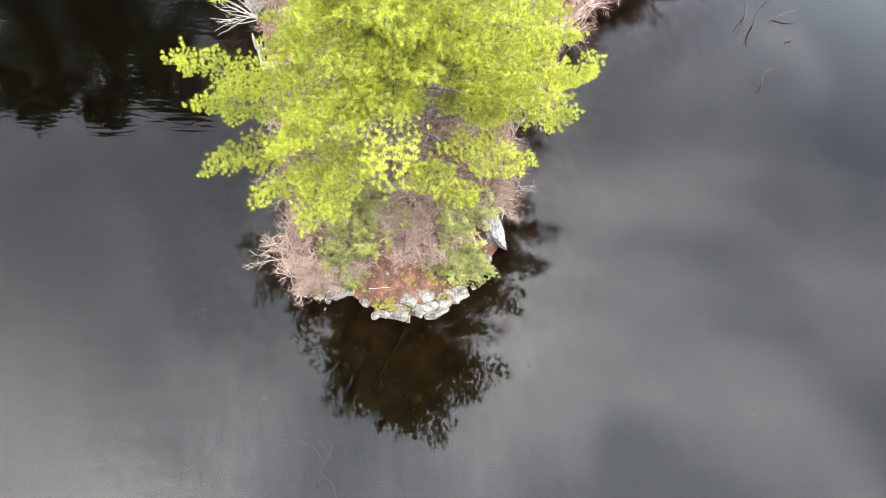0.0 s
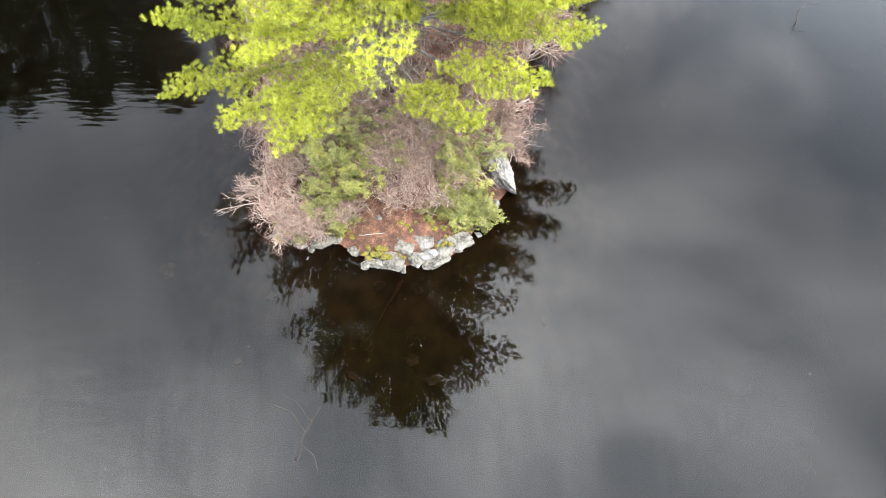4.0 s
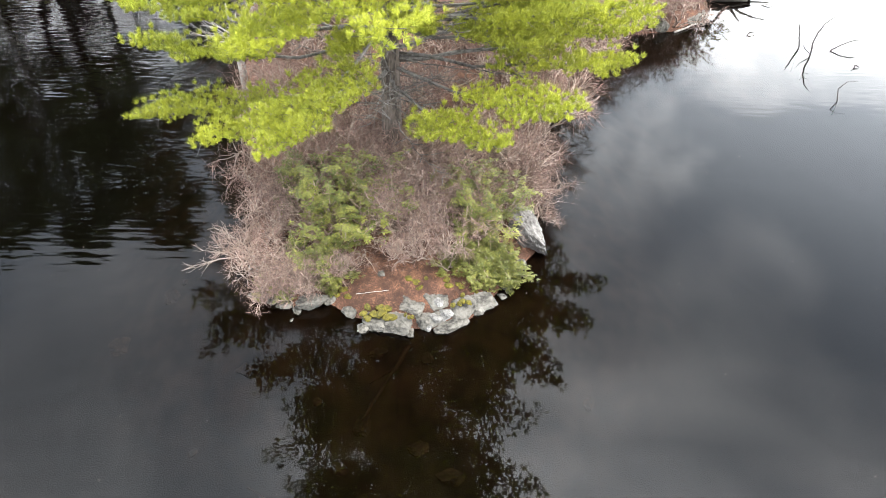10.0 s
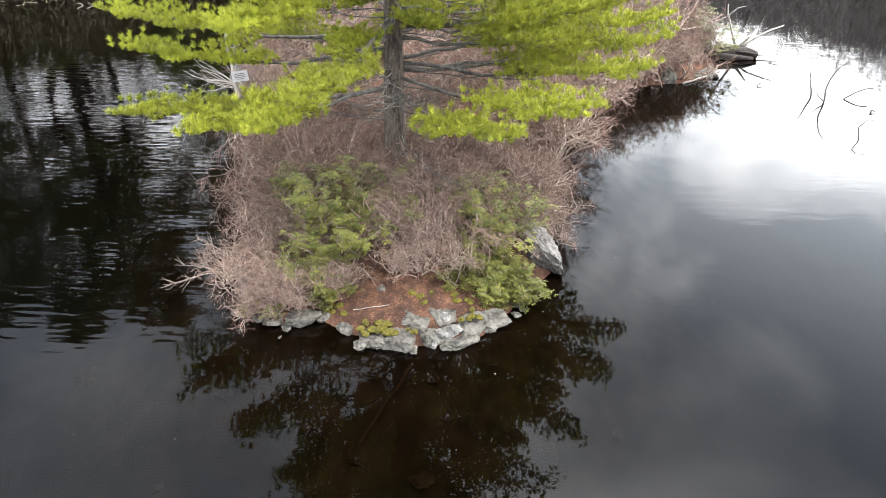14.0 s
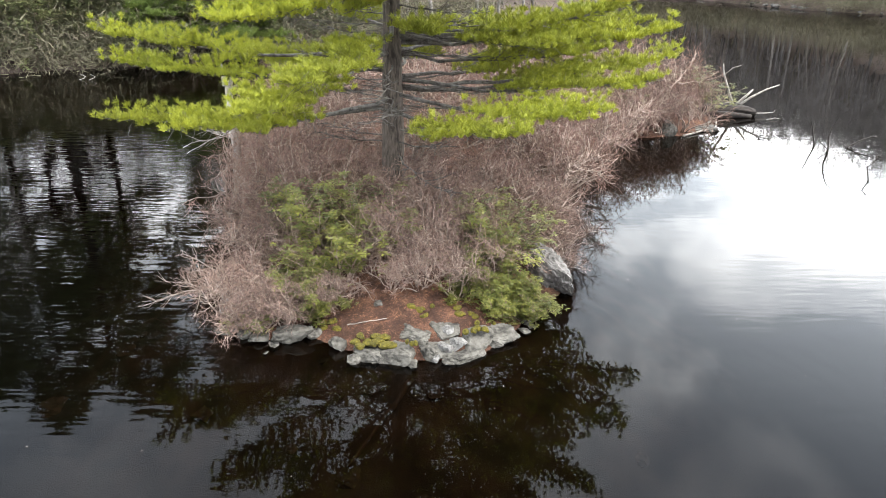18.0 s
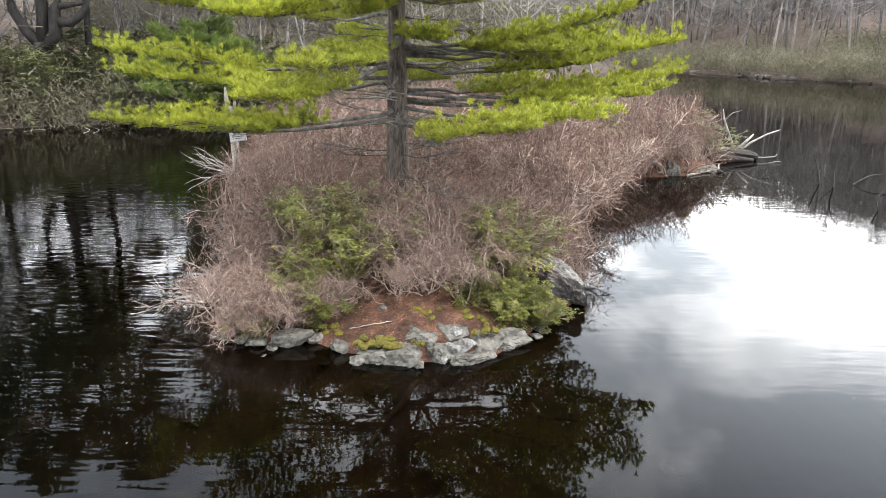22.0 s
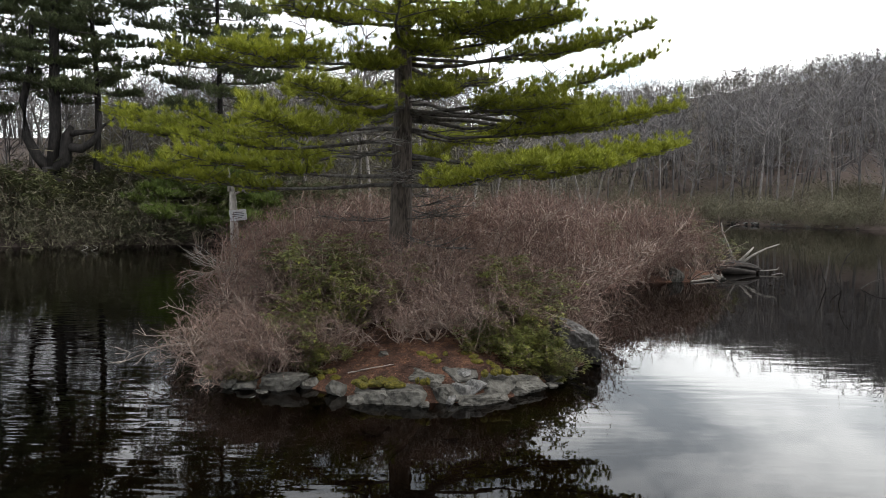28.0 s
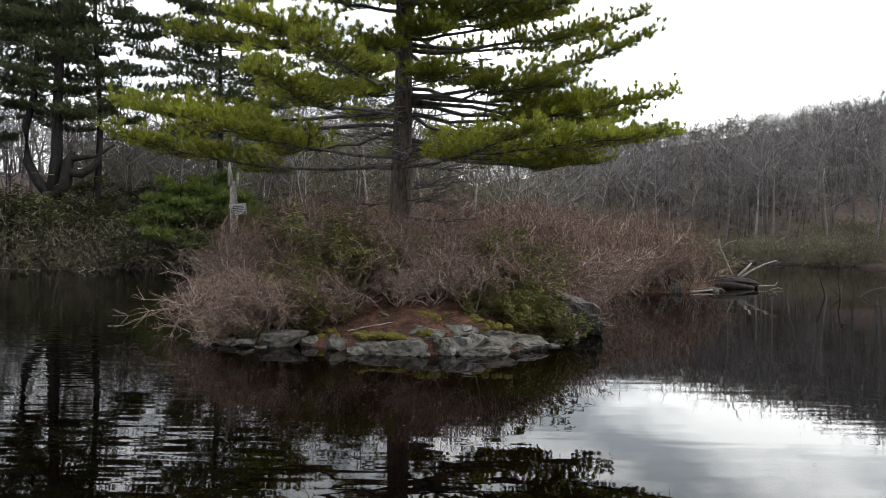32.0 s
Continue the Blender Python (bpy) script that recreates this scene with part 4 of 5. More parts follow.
wood.add(B0 + np.array([(0.8, -0.1, 4.9), (1.5, -0.1, 5.0), (2.2, 0, 5.1), (3.0, 0.1, 5.7)]), np.array([0.18, 0.14, 0.10, 0.05]), 8, 0.1, rng)
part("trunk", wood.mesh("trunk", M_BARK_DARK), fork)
for k in range(50):
    h = rng.uniform(7.0, 17.5)
    a = rng.uniform(0, 6.28)
    r = 3.2 * (1 - 0.7 * (h - 5) / 13) * rng.uniform(0.5, 1.1)
    root = B0 + np.array([0.12, 0.2, h]) if k % 3 else B0 + np.array([-1.1, 0.2, min(h, 11.5)])
    bough(rng, fork, root, root + np.array([math.cos(a) * r, math.sin(a) * r, rng.uniform(-0.2, 0.5)]), 0.35 + 0.2 * r, 0.3, 0.27, M_NEEDLE_DARK, 0.026, 16, 0.3, 0.05, subs=9)
fork.location = (0, 0, 0)


def bare_tree_wood(seed, height, forks=16, twigs=8, ends=4, bold=1.0, cheap=False):
    """A leafless tree: trunk and limbs round, the outer twigs as blades."""
    rng = np.random.default_rng(seed)
    t, f = Tubes(), Ribbons()
    trunk = wander(rng, (0, 0, -0.3), (rng.normal(0, 0.06), rng.normal(0, 0.06), 1), height, 8, 0.06, 0.03)
    r0 = height * rng.uniform(0.008, 0.013)
    t.add(trunk[::2] if cheap else trunk, np.linspace(r0, r0 * 0.15, 4 if cheap else 8), 4 if cheap else 5)
    for k in range(forks):
        u = rng.uniform(0.2 if cheap else 0.38, 0.98)
        i = min(6, int(u * 7))
        L = height * rng.uniform(0.20, 0.36) * (1.25 - 0.7 * u)
        a = rng.uniform(0, 6.28)
        way = unit((math.cos(a), math.sin(a), rng.uniform(0.25, 1.0)))
        br = wander(rng, trunk[i] + (trunk[i + 1] - trunk[i]) * (u * 7 - i), way, L, 5, 0.2, 0.05)
        if cheap:
            f.add(br[::2], r0 * 0.4, rng)
        else:
            t.add(br, np.linspace(r0 * 0.4, r0 * 0.1, 5), 3)
        for _ in range(twigs):
            j = rng.integers(0, 4)
            tw_ = wander(rng, br[j] + (br[j + 1] - br[j]) * rng.random(), away(rng, br[j + 1] - br[j], 0.8), L * rng.uniform(0.3, 0.6), 3, 0.2, 0.08)
            f.add(tw_[::2] if cheap else tw_, 0.016 * bold, rng)
            for _ in range(ends):
                f.add(wander(rng, tw_[rng.integers(1, 3)], away(rng, tw_[2] - tw_[1], 0.8), L * rng.uniform(0.12, 0.3), 2, 0.2, 0.1), 0.010 * bold, rng)
    return t, f


tree_kinds = []
for k in range(4):
    ob = thing("bare_tree", (0, 0, 0), "leafless grey deciduous tree on the far shore", "tree", "bare trees on the far shore")
    t, f = bare_tree_wood(90 + k, 13.0 + k)
    part("trunk", t.mesh("trunk", M_GREYBARK), ob, "grey trunk and limbs")
    part("twig_crown", f.mesh("twig_crown", M_FARTWIG), ob)
    tree_kinds.append(ob)
rng = np.random.default_rng(5)
near_trees = [(-23.5, 36.5), (-20.5, 39.5), (-19.5, 43), (-14.2, 41.5), (-16, 39.8), (-10.5, 42), (-8.0, 44.5), (-6.0, 50), (-24, 44), (-27, 42), (-12, 47), (-17.5, 47), (-3, 54),
              (1.5, 62), (5, 68), (9, 75), (14, 85), (18, 92), (24, 96), (29, 96), (31, 91), (34.5, 87), (36, 83), (37, 80), (39.5, 82), (41, 76), (43, 80), (44, 73), (46.5, 76), (48, 70), (51, 74), (54, 68), (57, 71), (50, 82), (45, 88), (39, 92), (-9, 46), (-5, 48.5), (-1, 52), (2, 57), (4, 61), (6.5, 66), (8, 70), (11, 72), (12.5, 78), (0, 58), (-7.5, 52), (-11, 50), (-14, 46), (-2.5, 60), (16, 80), (-21, 43), (-26, 46), (-18, 41.5), (20, 96), (7, 77)]
for k, (x, y) in enumerate(near_trees):
    ob, size = tree_kinds[k % 4], rng.uniform(0.75, 1.1) * (0.78 if x < -5 else 1.0)
    if k < 4:
        place(ob, x, y, rng.uniform(0, 360), size)
    else:
        copy_to(ob, x, y, rng.uniform(0, 360), size)

# the woods behind, too many to count
moulds = []
for k in range(5):
    t, f = bare_tree_wood(120 + k, 13.0, 11, 5, 1, 2.2, True)
    tv = np.concatenate(t.v)
    moulds.append((np.concatenate([tv, np.array(f.v)]), np.concatenate([np.concatenate(t.f), np.arange(len(f.v)).reshape(-1, 4) + len(tv)])))
wv_, wf_, n_ = [], [], 0
for _ in range(6000):
    if len(wv_) >= 1700:
        break
    az, dist = radians(rng.uniform(-36, 12) if len(wv_) % 9 < 4 else rng.uniform(8, 36)), rng.uniform(48, 210) if len(wv_) % 9 > 3 else rng.uniform(45, 110)
    if len(wv_) > 1000:   # the upper slope and crest of the hill
        az, dist = radians(rng.uniform(8, 36)), rng.uniform(105, 190)
    x, y = dist * math.sin(az), dist * math.cos(az)
    ds = float(signed(SHORE, np.array([x]), np.array([y]))[0])
    if ds < 7 or (az < 0.1 and dist > 150):
        continue
    v, f = moulds[rng.integers(0, 5)]
    a, k = rng.uniform(0, 6.28), rng.uniform(0.7, 1.05) * (0.55 if dist > 125 else 0.62 if az < -0.13 else 1.0)
    ca, sa = math.cos(a) * k, math.sin(a) * k
    wv_.append(np.stack([v[:, 0] * ca - v[:, 1] * sa + x, v[:, 0] * sa + v[:, 1] * ca + y, v[:, 2] * k + ground_z(x, y)], -1))
    wf_.append(f + n_)
    n_ += len(v)
woods = tagged(new("bare_woods", mesh_of("bare_woods", np.concatenate(wv_), np.concatenate(wf_), M_FARTWIG)), "leafless grey woods on the hillside behind the lake", "woods", kind="stuff")

rng = np.random.default_rng(15)
thicket = [leafy_shrub("rhododendron", 43, 3.0, 0.9, 2200, "dark evergreen rhododendron at the far waterside", M_LEAF_OLD, 0.24, "thicket on the far shore", 7, 9),
           leafy_shrub("rhododendron", 44, 2.6, 1.1, 2000, "dark evergreen rhododendron at the far waterside", M_LEAF_OLD, 0.22, "thicket on the far shore", 7, 9)]
tspots = [[], []]
path_ = SHORE[2:18]
for (ax, ay), (bx, by) in zip(path_[:-1], path_[1:]):
    L = math.hypot(bx - ax, by - ay)
    nxy = np.array([-(by - ay), bx - ax]) / L
    step = 1.9 if by < 48 else 6.0
    for d in np.arange(0, L, step):
        for row in (0.1, 1.5, 3.2) if by < 48 else (1.2,):
            x = ax + (bx - ax) * d / L + nxy[0] * row + rng.uniform(-0.5, 0.5)
            y = ay + (by - ay) * d / L + nxy[1] * row + rng.uniform(-0.5, 0.5)
            if y < 46 and x > -27 and float(signed(SHORE, np.array([x]), np.array([y]))[0]) > -0.15 and math.hypot(x + 19.6, y - 36.2) > 0.8:
                tspots[rng.integers(0, 2)].append((x, y, rng.uniform(0.75, 1.35) * (0.8 if by > 48 else 1.0)))
for ob, sp in zip(thicket, tspots):
    plant(ob, sp, rng)


# low tangle of twigs and small leaves along the far banks
M_BRUSH = material("bank_brush", (0.075, 0.062, 0.047), (0.18, 0.155, 0.11), 0.35, 0.9, 0, 6, 0.3, third=(0.11, 0.104, 0.066))


def brush(name, n, pick, height, per, width, label):
    rng = np.random.default_rng(n)
    out_ = []
    while len(out_) < n:
        x, y = pick(rng)
        if float(signed(SHORE, np.array([x]), np.array([y]))[0]) < -0.2:
            continue
        z = max(ground_z(x, y), 0.0)
        h = height * rng.uniform(0.5, 1.15)
        c = rng.normal(0, 1, (per, 3)) * np.array([0.55, 0.55, 0.32]) * h * 0.8 + np.array([x, y, z + 0.42 * h])
        c[:, 2] = np.maximum(c[:, 2], z + 0.02)
        d = rng.normal(0, 1, (per, 3)) + np.array([0, 0, 0.5])
        d /= np.linalg.norm(d, axis=1, keepdims=True)
        s_ = np.cross(d, rng.normal(0, 1, (per, 3)))
        s_ /= np.linalg.norm(s_, axis=1, keepdims=True)
        L = rng.uniform(0.15, 0.5, (per, 1)) * h * 0.45
        w = width * rng.uniform(0.6, 1.4, (per, 1))
        out_.append(np.stack([c - s_ * w, c + s_ * w, c + d * L], 1).reshape(-1, 3))
    v = np.concatenate(out_)
    return tagged(new(name, mesh_of(name, v, np.arange(len(v)).reshape(-1, 3), M_BRUSH)), label, "brush", kind="stuff")


def right_bank(rng):
    k = rng.integers(10, 17)
    u = rng.random()
    a, b = SHORE[k], SHORE[k + 1]
    p = a + (b - a) * u
    nrm = np.array([-(b - a)[1], (b - a)[0]]) / np.linalg.norm(b - a)
    return tuple(p + nrm * rng.uniform(-0.1, 11) * (0.12 if rng.random() < 0.4 else 1.0))


def left_bank(rng):
    k = rng.integers(2, 8)
    u = rng.random()
    a, b = SHORE[k], SHORE[k + 1]
    p = a + (b - a) * u
    nrm = np.array([-(b - a)[1], (b - a)[0]]) / np.linalg.norm(b - a)
    return tuple(p + nrm * rng.uniform(-0.3, 8) * (0.1 if rng.random() < 0.5 else 1.0))


brush("bank_brush", 560, right_bank, 2.7, 180, 0.022, "olive and brown brush along the far bank")
brush("bank_brush", 330, left_bank, 2.6, 220, 0.016, "brown tangled brush at the waterside under the pines")



def behind_left(rng):
    k = rng.integers(3, 10)
    a, b = SHORE[k], SHORE[k + 1]
    p = a + (b - a) * rng.random()
    nrm = np.array([-(b - a)[1], (b - a)[0]]) / np.linalg.norm(b - a)
    return tuple(p + nrm * rng.uniform(5, 26))



def behind_island(rng):
    a, d = radians(rng.uniform(-15, 11)), rng.uniform(50, 105)
    return d * math.sin(a), d * math.cos(a)


brush("understory", 330, behind_island, 10.5, 200, 0.022, "tall grey-brown saplings in the woods behind the island")
brush("understory", 460, behind_left, 3.8, 170, 0.013, "grey-brown saplings and brush in the woods behind the shore")



def hill_crest(rng):
    a, d = radians(rng.uniform(8, 36)), rng.uniform(105, 185)
    return d * math.sin(a), d * math.cos(a)


brush("understory", 420, hill_crest, 7.5, 90, 0.05, "grey saplings along the crest of the wooded hill")

# fallen leaves and needles on the bare ground of the island
rng = np.random.default_rng(44)
M_DEADLEAF = material("dead_leaf", (0.04, 0.02, 0.013), (0.22, 0.11, 0.06), 1.5, 0.9, 0, 4, 0.45)
lx, ly = rng.uniform(-4.2, 2.0, 26000), rng.uniform(9.2, 12.5, 26000)
keep = signed(ISLAND, lx, ly) > 0.12
lx, ly = lx[keep], ly[keep]
lz = land(lx, ly) + 0.008
m_ = len(lx)
ang = rng.uniform(0, 6.28, m_)
L = rng.uniform(0.02, 0.07, m_)
W = np.where(rng.random(m_) < 0.6, 0.004, 0.018)
dx, dy = np.cos(ang), np.sin(ang)
rise_ = rng.uniform(0.0, 0.02, m_)
P0 = np.stack([lx, ly, lz], -1)
dd, ss = np.stack([dx * L, dy * L, rise_], -1), np.stack([-dy * W, dx * W, rng.uniform(-0.004, 0.008, m_)], -1)
v = np.stack([P0 - dd * 0.5, P0 + ss * 0.5, P0 + dd * 0.5, P0 - ss * 0.5], 1).reshape(-1, 3)
tagged(new("leaf_litter", mesh_of("leaf_litter", v, np.arange(len(v)).reshape(-1, 4), M_DEADLEAF)), "fallen brown leaves and pine needles on the ground", "leaf litter", kind="stuff")

# ------------------------------------------------------------------ single things
rng = np.random.default_rng(99)


def wooden(name, lines, mat, label, category, sides=6, rough=0.06):
    """A thing of one piece of wood: lines of points with a thick and a thin end."""
    t = Tubes()
    for pts, r0, r1 in lines:
        pts = np.array(pts, float)
        if len(pts) > 2:
            u = np.linspace(0, 1, 4 * len(pts))
            pts = np.stack([np.interp(u, np.linspace(0, 1, len(pts)), pts[:, i]) for i in range(3)], -1)
            pts[1:-1] += rng.normal(0, 0.25 * min(r0, 0.06), (len(pts) - 2, 3))
        t.add(pts, np.linspace(r0, r1, len(pts)), sides, rough, rng)
    return tagged(new(name, t.mesh(name, mat)), label, category)


# dead trunk that bears a small notice
post = thing("dead_tree", (-5.1, 16.4, 0), "broken dead trunk bleached grey, with a notice nailed to it", "stump")
gz = ground_z(-5.1, 16.4) - 0.1
t = Tubes()
t.add(np.array([(0, 0, gz), (0.02, 0, 1.4), (0.0, 0, 2.2), (-0.03, 0, 2.7)]), np.array([0.12, 0.09, 0.08, 0.06]), 10, 0.12, rng)
t.add(np.array([(-0.06, 0, 2.6), (-0.09, 0.01, 2.85), (-0.11, 0.01, 3.12)]), np.array([0.07, 0.05, 0.012]), 7, 0.2, rng)
t.add(np.array([(0.05, 0.02, 2.6), (0.07, 0.02, 2.75), (0.08, 0.02, 2.9)]), np.array([0.05, 0.03, 0.008]), 7, 0.2, rng)
part("trunk", t.mesh("trunk", M_GREYWOOD), post)
t = Tubes()
t.add(np.array([(0.05, 0, 2.55), (0.2, -0.02, 2.62), (0.42, -0.05, 2.68)]), np.array([0.03, 0.02, 0.008]), 5)
t.add(np.array([(0.2, -0.02, 2.62), (0.3, -0.04, 2.56), (0.36, -0.05, 2.57)]), np.array([0.018, 0.012, 0.006]), 5)
part("snag", t.mesh("snag", M_GREYWOOD), post)
bm = bmesh.new()
bmesh.ops.create_cube(bm, size=1.0)
for v in bm.verts:
    v.co = (v.co.x * 0.36, v.co.y * 0.012, v.co.z * 0.24)
bmesh.ops.bevel(bm, geom=bm.edges[:], offset=0.003, segments=1)
me = bpy.data.meshes.new("notice")
bm.to_mesh(me)
bm.free()
me.materials.append(M_SIGN)
notice = part("notice", me, post, "small weathered white notice board")
notice.matrix_basis = pose(0.13, -0.12, 2.08, 0, -6, 8)
for k, (w, z) in enumerate([(0.20, 0.06), (0.26, 0.02), (0.24, -0.02), (0.16, -0.06)]):
    bar = part("bar", mesh_of("bar", [(-w / 2, -0.0085, z - 0.008), (w / 2, -0.0085, z - 0.008), (w / 2, -0.0085, z + 0.008), (-w / 2, -0.0085, z + 0.008)], [[0, 1, 2, 3]], M_INK), notice)

# fallen log with its dead branches at the far point
log = thing("fallen_log", (0, 0, 0), "dark rotten log lying half in the water by the far rock", "log")
t = Tubes()
t.add(np.array([(8.75, 25.7, 0.24), (9.3, 25.65, 0.22), (9.9, 25.7, 0.18), (10.4, 25.65, 0.14), (10.72, 25.6, 0.10)]), np.array([0.15, 0.21, 0.22, 0.19, 0.12]), 14, 0.3, rng)
t.add(np.array([(8.9, 25.4, 0.12), (9.6, 25.3, 0.10), (10.5, 25.35, 0.05)]), np.array([0.10, 0.12, 0.06]), 9, 0.3, rng)
part("trunk", t.mesh("trunk", M_DARKWOOD), log, "dark rotten trunk")
for q in range(9):
    x0, a0 = rng.uniform(8.9, 10.2), rng.uniform(0, 3.14)
    t = Tubes()
    t.add(np.array([(x0, 25.65 + 0.2 * math.cos(a0), 0.2 + 0.2 * math.sin(a0)), (x0 + 0.3, 25.65 + 0.22 * math.cos(a0), 0.19 + 0.21 * math.sin(a0)), (x0 + 0.6, 25.63 + 0.2 * math.cos(a0), 0.14 + 0.2 * math.sin(a0))]), np.array([0.03, 0.05, 0.02]), 5, 0.3, rng)
    part("bark_sliver", t.mesh("bark_sliver", M_DARKWOOD), log)
for pts, r in [([(10.0, 25.8, 0.3), (9.75, 25.9, 0.9), (9.55, 26.0, 1.45), (9.5, 26.0, 1.75)], 0.05), ([(9.6, 25.95, 1.4), (9.85, 26.0, 1.62), (10.15, 26.0, 1.7)], 0.022),
               ([(10.0, 25.8, 0.25), (10.35, 25.8, 0.62), (10.6, 25.8, 0.9)], 0.07), ([(10.05, 25.75, 0.25), (10.6, 25.9, 0.6), (11.2, 26.1, 0.85), (11.7, 26.2, 1.0)], 0.05),
               ([(10.6, 25.6, 0.1), (11.0, 25.6, 0.10), (11.4, 25.65, 0.13), (11.45, 25.65, 0.22)], 0.03), ([(9.2, 25.6, 0.4), (9.6, 25.75, 0.42), (9.95, 25.7, 0.46)], 0.03),
               ([(10.9, 25.0, 0.0), (11.2, 25.0, 0.07), (11.4, 25.1, 0.02)], 0.02)]:
    t = Tubes()
    pts = np.array(pts)
    t.add(pts, np.linspace(r, r * 0.35, len(pts)), 6, 0.08, rng)
    part("branch", t.mesh("branch", M_GREYWOOD), log, "bleached dead branch")
rock((8.2, 23.9, 0.02), (0.95, 0.75, 0.28), 40, 71, "flat pale rock sloping into the water")
rock((6.8, 22.75, 0.2), (0.32, 0.28, 0.42), 10, 72, "upright grey rock at the waterline")
wooden("driftwood", [([(7.25, 22.5, 0.03), (7.9, 23.0, 0.05), (8.6, 23.5, 0.05), (8.98, 24.5, 0.06)], 0.035, 0.02)], M_GREYWOOD, "bleached driftwood stick along the rock", "driftwood")

# dead sticks that stand out of the water
wooden("dead_stick", [([(10.87, 21.45, -0.8), (10.87, 21.45, 0.0), (10.78, 21.5, 0.4), (10.68, 21.5, 0.75)], 0.03, 0.012)], M_DARKWOOD, "dark dead stick standing out of the lake", "stick")
wooden("dead_stick", [([(10.95, 20.9, -0.8), (11.0, 20.9, 0.0), (11.0, 21.0, 0.5), (11.15, 21.0, 0.95), (11.4, 21.0, 1.2)], 0.03, 0.010),
                      ([(11.0, 20.9, 0.05), (10.75, 20.9, 0.25), (10.7, 20.9, 0.35)], 0.015, 0.008), ([(11.08, 21.0, 0.75), (11.3, 21.0, 0.85)], 0.012, 0.006), ([(11.02, 21.0, 0.6), (11.25, 21.0, 0.65)], 0.012, 0.006)],
       M_DARKWOOD, "forked dead branch standing out of the lake", "stick")
wooden("dead_stick", [([(11.75, 21.25, -0.1), (11.8, 21.3, 0.02), (12.3, 21.4, 0.25), (12.7, 21.45, 0.3)], 0.03, 0.012)], M_DARKWOOD, "dead stick lying out over the water", "stick")
wooden("dead_stick", [([(10.6, 17.95, -0.4), (10.6, 17.95, 0.0), (10.58, 18.1, 0.30), (10.8, 18.2, 0.48), (11.1, 18.2, 0.5)], 0.02, 0.008)], M_DARKWOOD, "thin curved dead stick in the lake", "stick")
wooden("dead_stick", [([(11.95, 20.1, -0.1), (12.05, 20.15, 0.08), (12.15, 20.1, 0.02)], 0.03, 0.012)], M_DARKWOOD, "short dark stub just above the water", "stick")
wooden("dead_stick", [([(9.55, 22.4, -0.05), (9.66, 22.47, 0.08), (9.85, 22.5, 0.03)], 0.02, 0.008)], M_DARKWOOD, "short dark stub just above the water", "stick")
for dx in (0.0, 0.42):
    wooden("dead_stick", [([(-16.2 + dx, 32.0, 0.0), (-15.95 + dx, 32.0, 0.10), (-15.9 + dx, 32.0, 0.16), (-16.1 + dx, 32.0, 0.24)], 0.018, 0.010)], M_GREYWOOD, "pale curved stick above the dark water", "stick")

# old stump with bare branches hanging over the water
stump = thing("leaning_snag", (0, 0, 0), "grey dead stump with bare branches hanging over the water", "stump")
t = Tubes()
t.add(np.array([(-3.72, 10.5, -0.15), (-3.74, 10.52, 0.1), (-3.8, 10.58, 0.33), (-3.78, 10.6, 0.45)]), np.array([0.07, 0.055, 0.05, 0.03]), 8, 0.15, rng)
t.add(np.array([(-3.9, 10.6, -0.15), (-3.88, 10.6, 0.15), (-3.82, 10.6, 0.32)]), np.array([0.05, 0.04, 0.03]), 8, 0.15, rng)
part("stub", t.mesh("stub", M_GREYWOOD), stump)
sp_ = Tubes()
for pts, r in [([(-3.8, 10.58, 0.3), (-4.0, 10.6, 0.42), (-4.2, 10.62, 0.40), (-4.42, 10.6, 0.38), (-4.72, 10.62, 0.26), (-5.02, 10.65, 0.14)], 0.017),
               ([(-4.2, 10.62, 0.40), (-4.22, 10.55, 0.22), (-4.28, 10.5, 0.05)], 0.010), ([(-4.1, 10.6, 0.41), (-4.4, 10.65, 0.5), (-4.75, 10.7, 0.5)], 0.010),
               ([(-4.42, 10.6, 0.38), (-4.6, 10.5, 0.36), (-4.85, 10.42, 0.3)], 0.009), ([(-3.8, 10.6, 0.4), (-3.95, 10.7, 0.7), (-4.25, 10.8, 0.85), (-4.5, 10.9, 0.9)], 0.013)]:
    t = Tubes()
    pts = np.array(pts)
    t.add(pts, np.linspace(r, r * 0.35, len(pts)), 6, 0.08, rng)
    for _ in range(11):
        i = rng.integers(1, len(pts))
        sp_.add(wander(rng, pts[i], away(rng, pts[i] - pts[i - 1], 0.8), rng.uniform(0.12, 0.32), 4, 0.25), np.linspace(0.006, 0.0025, 4), 3)
    part("branch", t.mesh("branch", M_STEM), stump)
tagged(part("twig_spray", sp_.mesh("twig_spray", M_STEM), stump), kind="stuff")

# bleached brush that hangs over the water beside the boulder
spray = thing("dead_bush", (0, 0, 0), "bleached dead bush with fanned bare branches over the water", "shrub")
for k in range(13):
    t = Tubes()
    b0 = np.array([-6.3, 20.6, 0.42]) + rng.normal(0, 0.12, 3) * np.array([1, 1, 0.4])
    ln = wander(rng, b0, (-1.0 + rng.normal(0, 0.2), rng.normal(-0.2, 0.3), 0.1 + 0.07 * k * rng.uniform(0.6, 1.1)), rng.uniform(0.9, 1.6), 7, 0.12, -0.01)
    t.add(ln, np.linspace(0.016, 0.005, 7), 5)
    for _ in range(3):
        i = rng.integers(2, 6)
        t.add(wander(rng, ln[i], away(rng, ln[i] - ln[i - 1], 0.6), rng.uniform(0.2, 0.45), 4, 0.2), np.linspace(0.007, 0.003, 4), 3)
    part("branch", t.mesh("branch", M_GREYWOOD), spray)

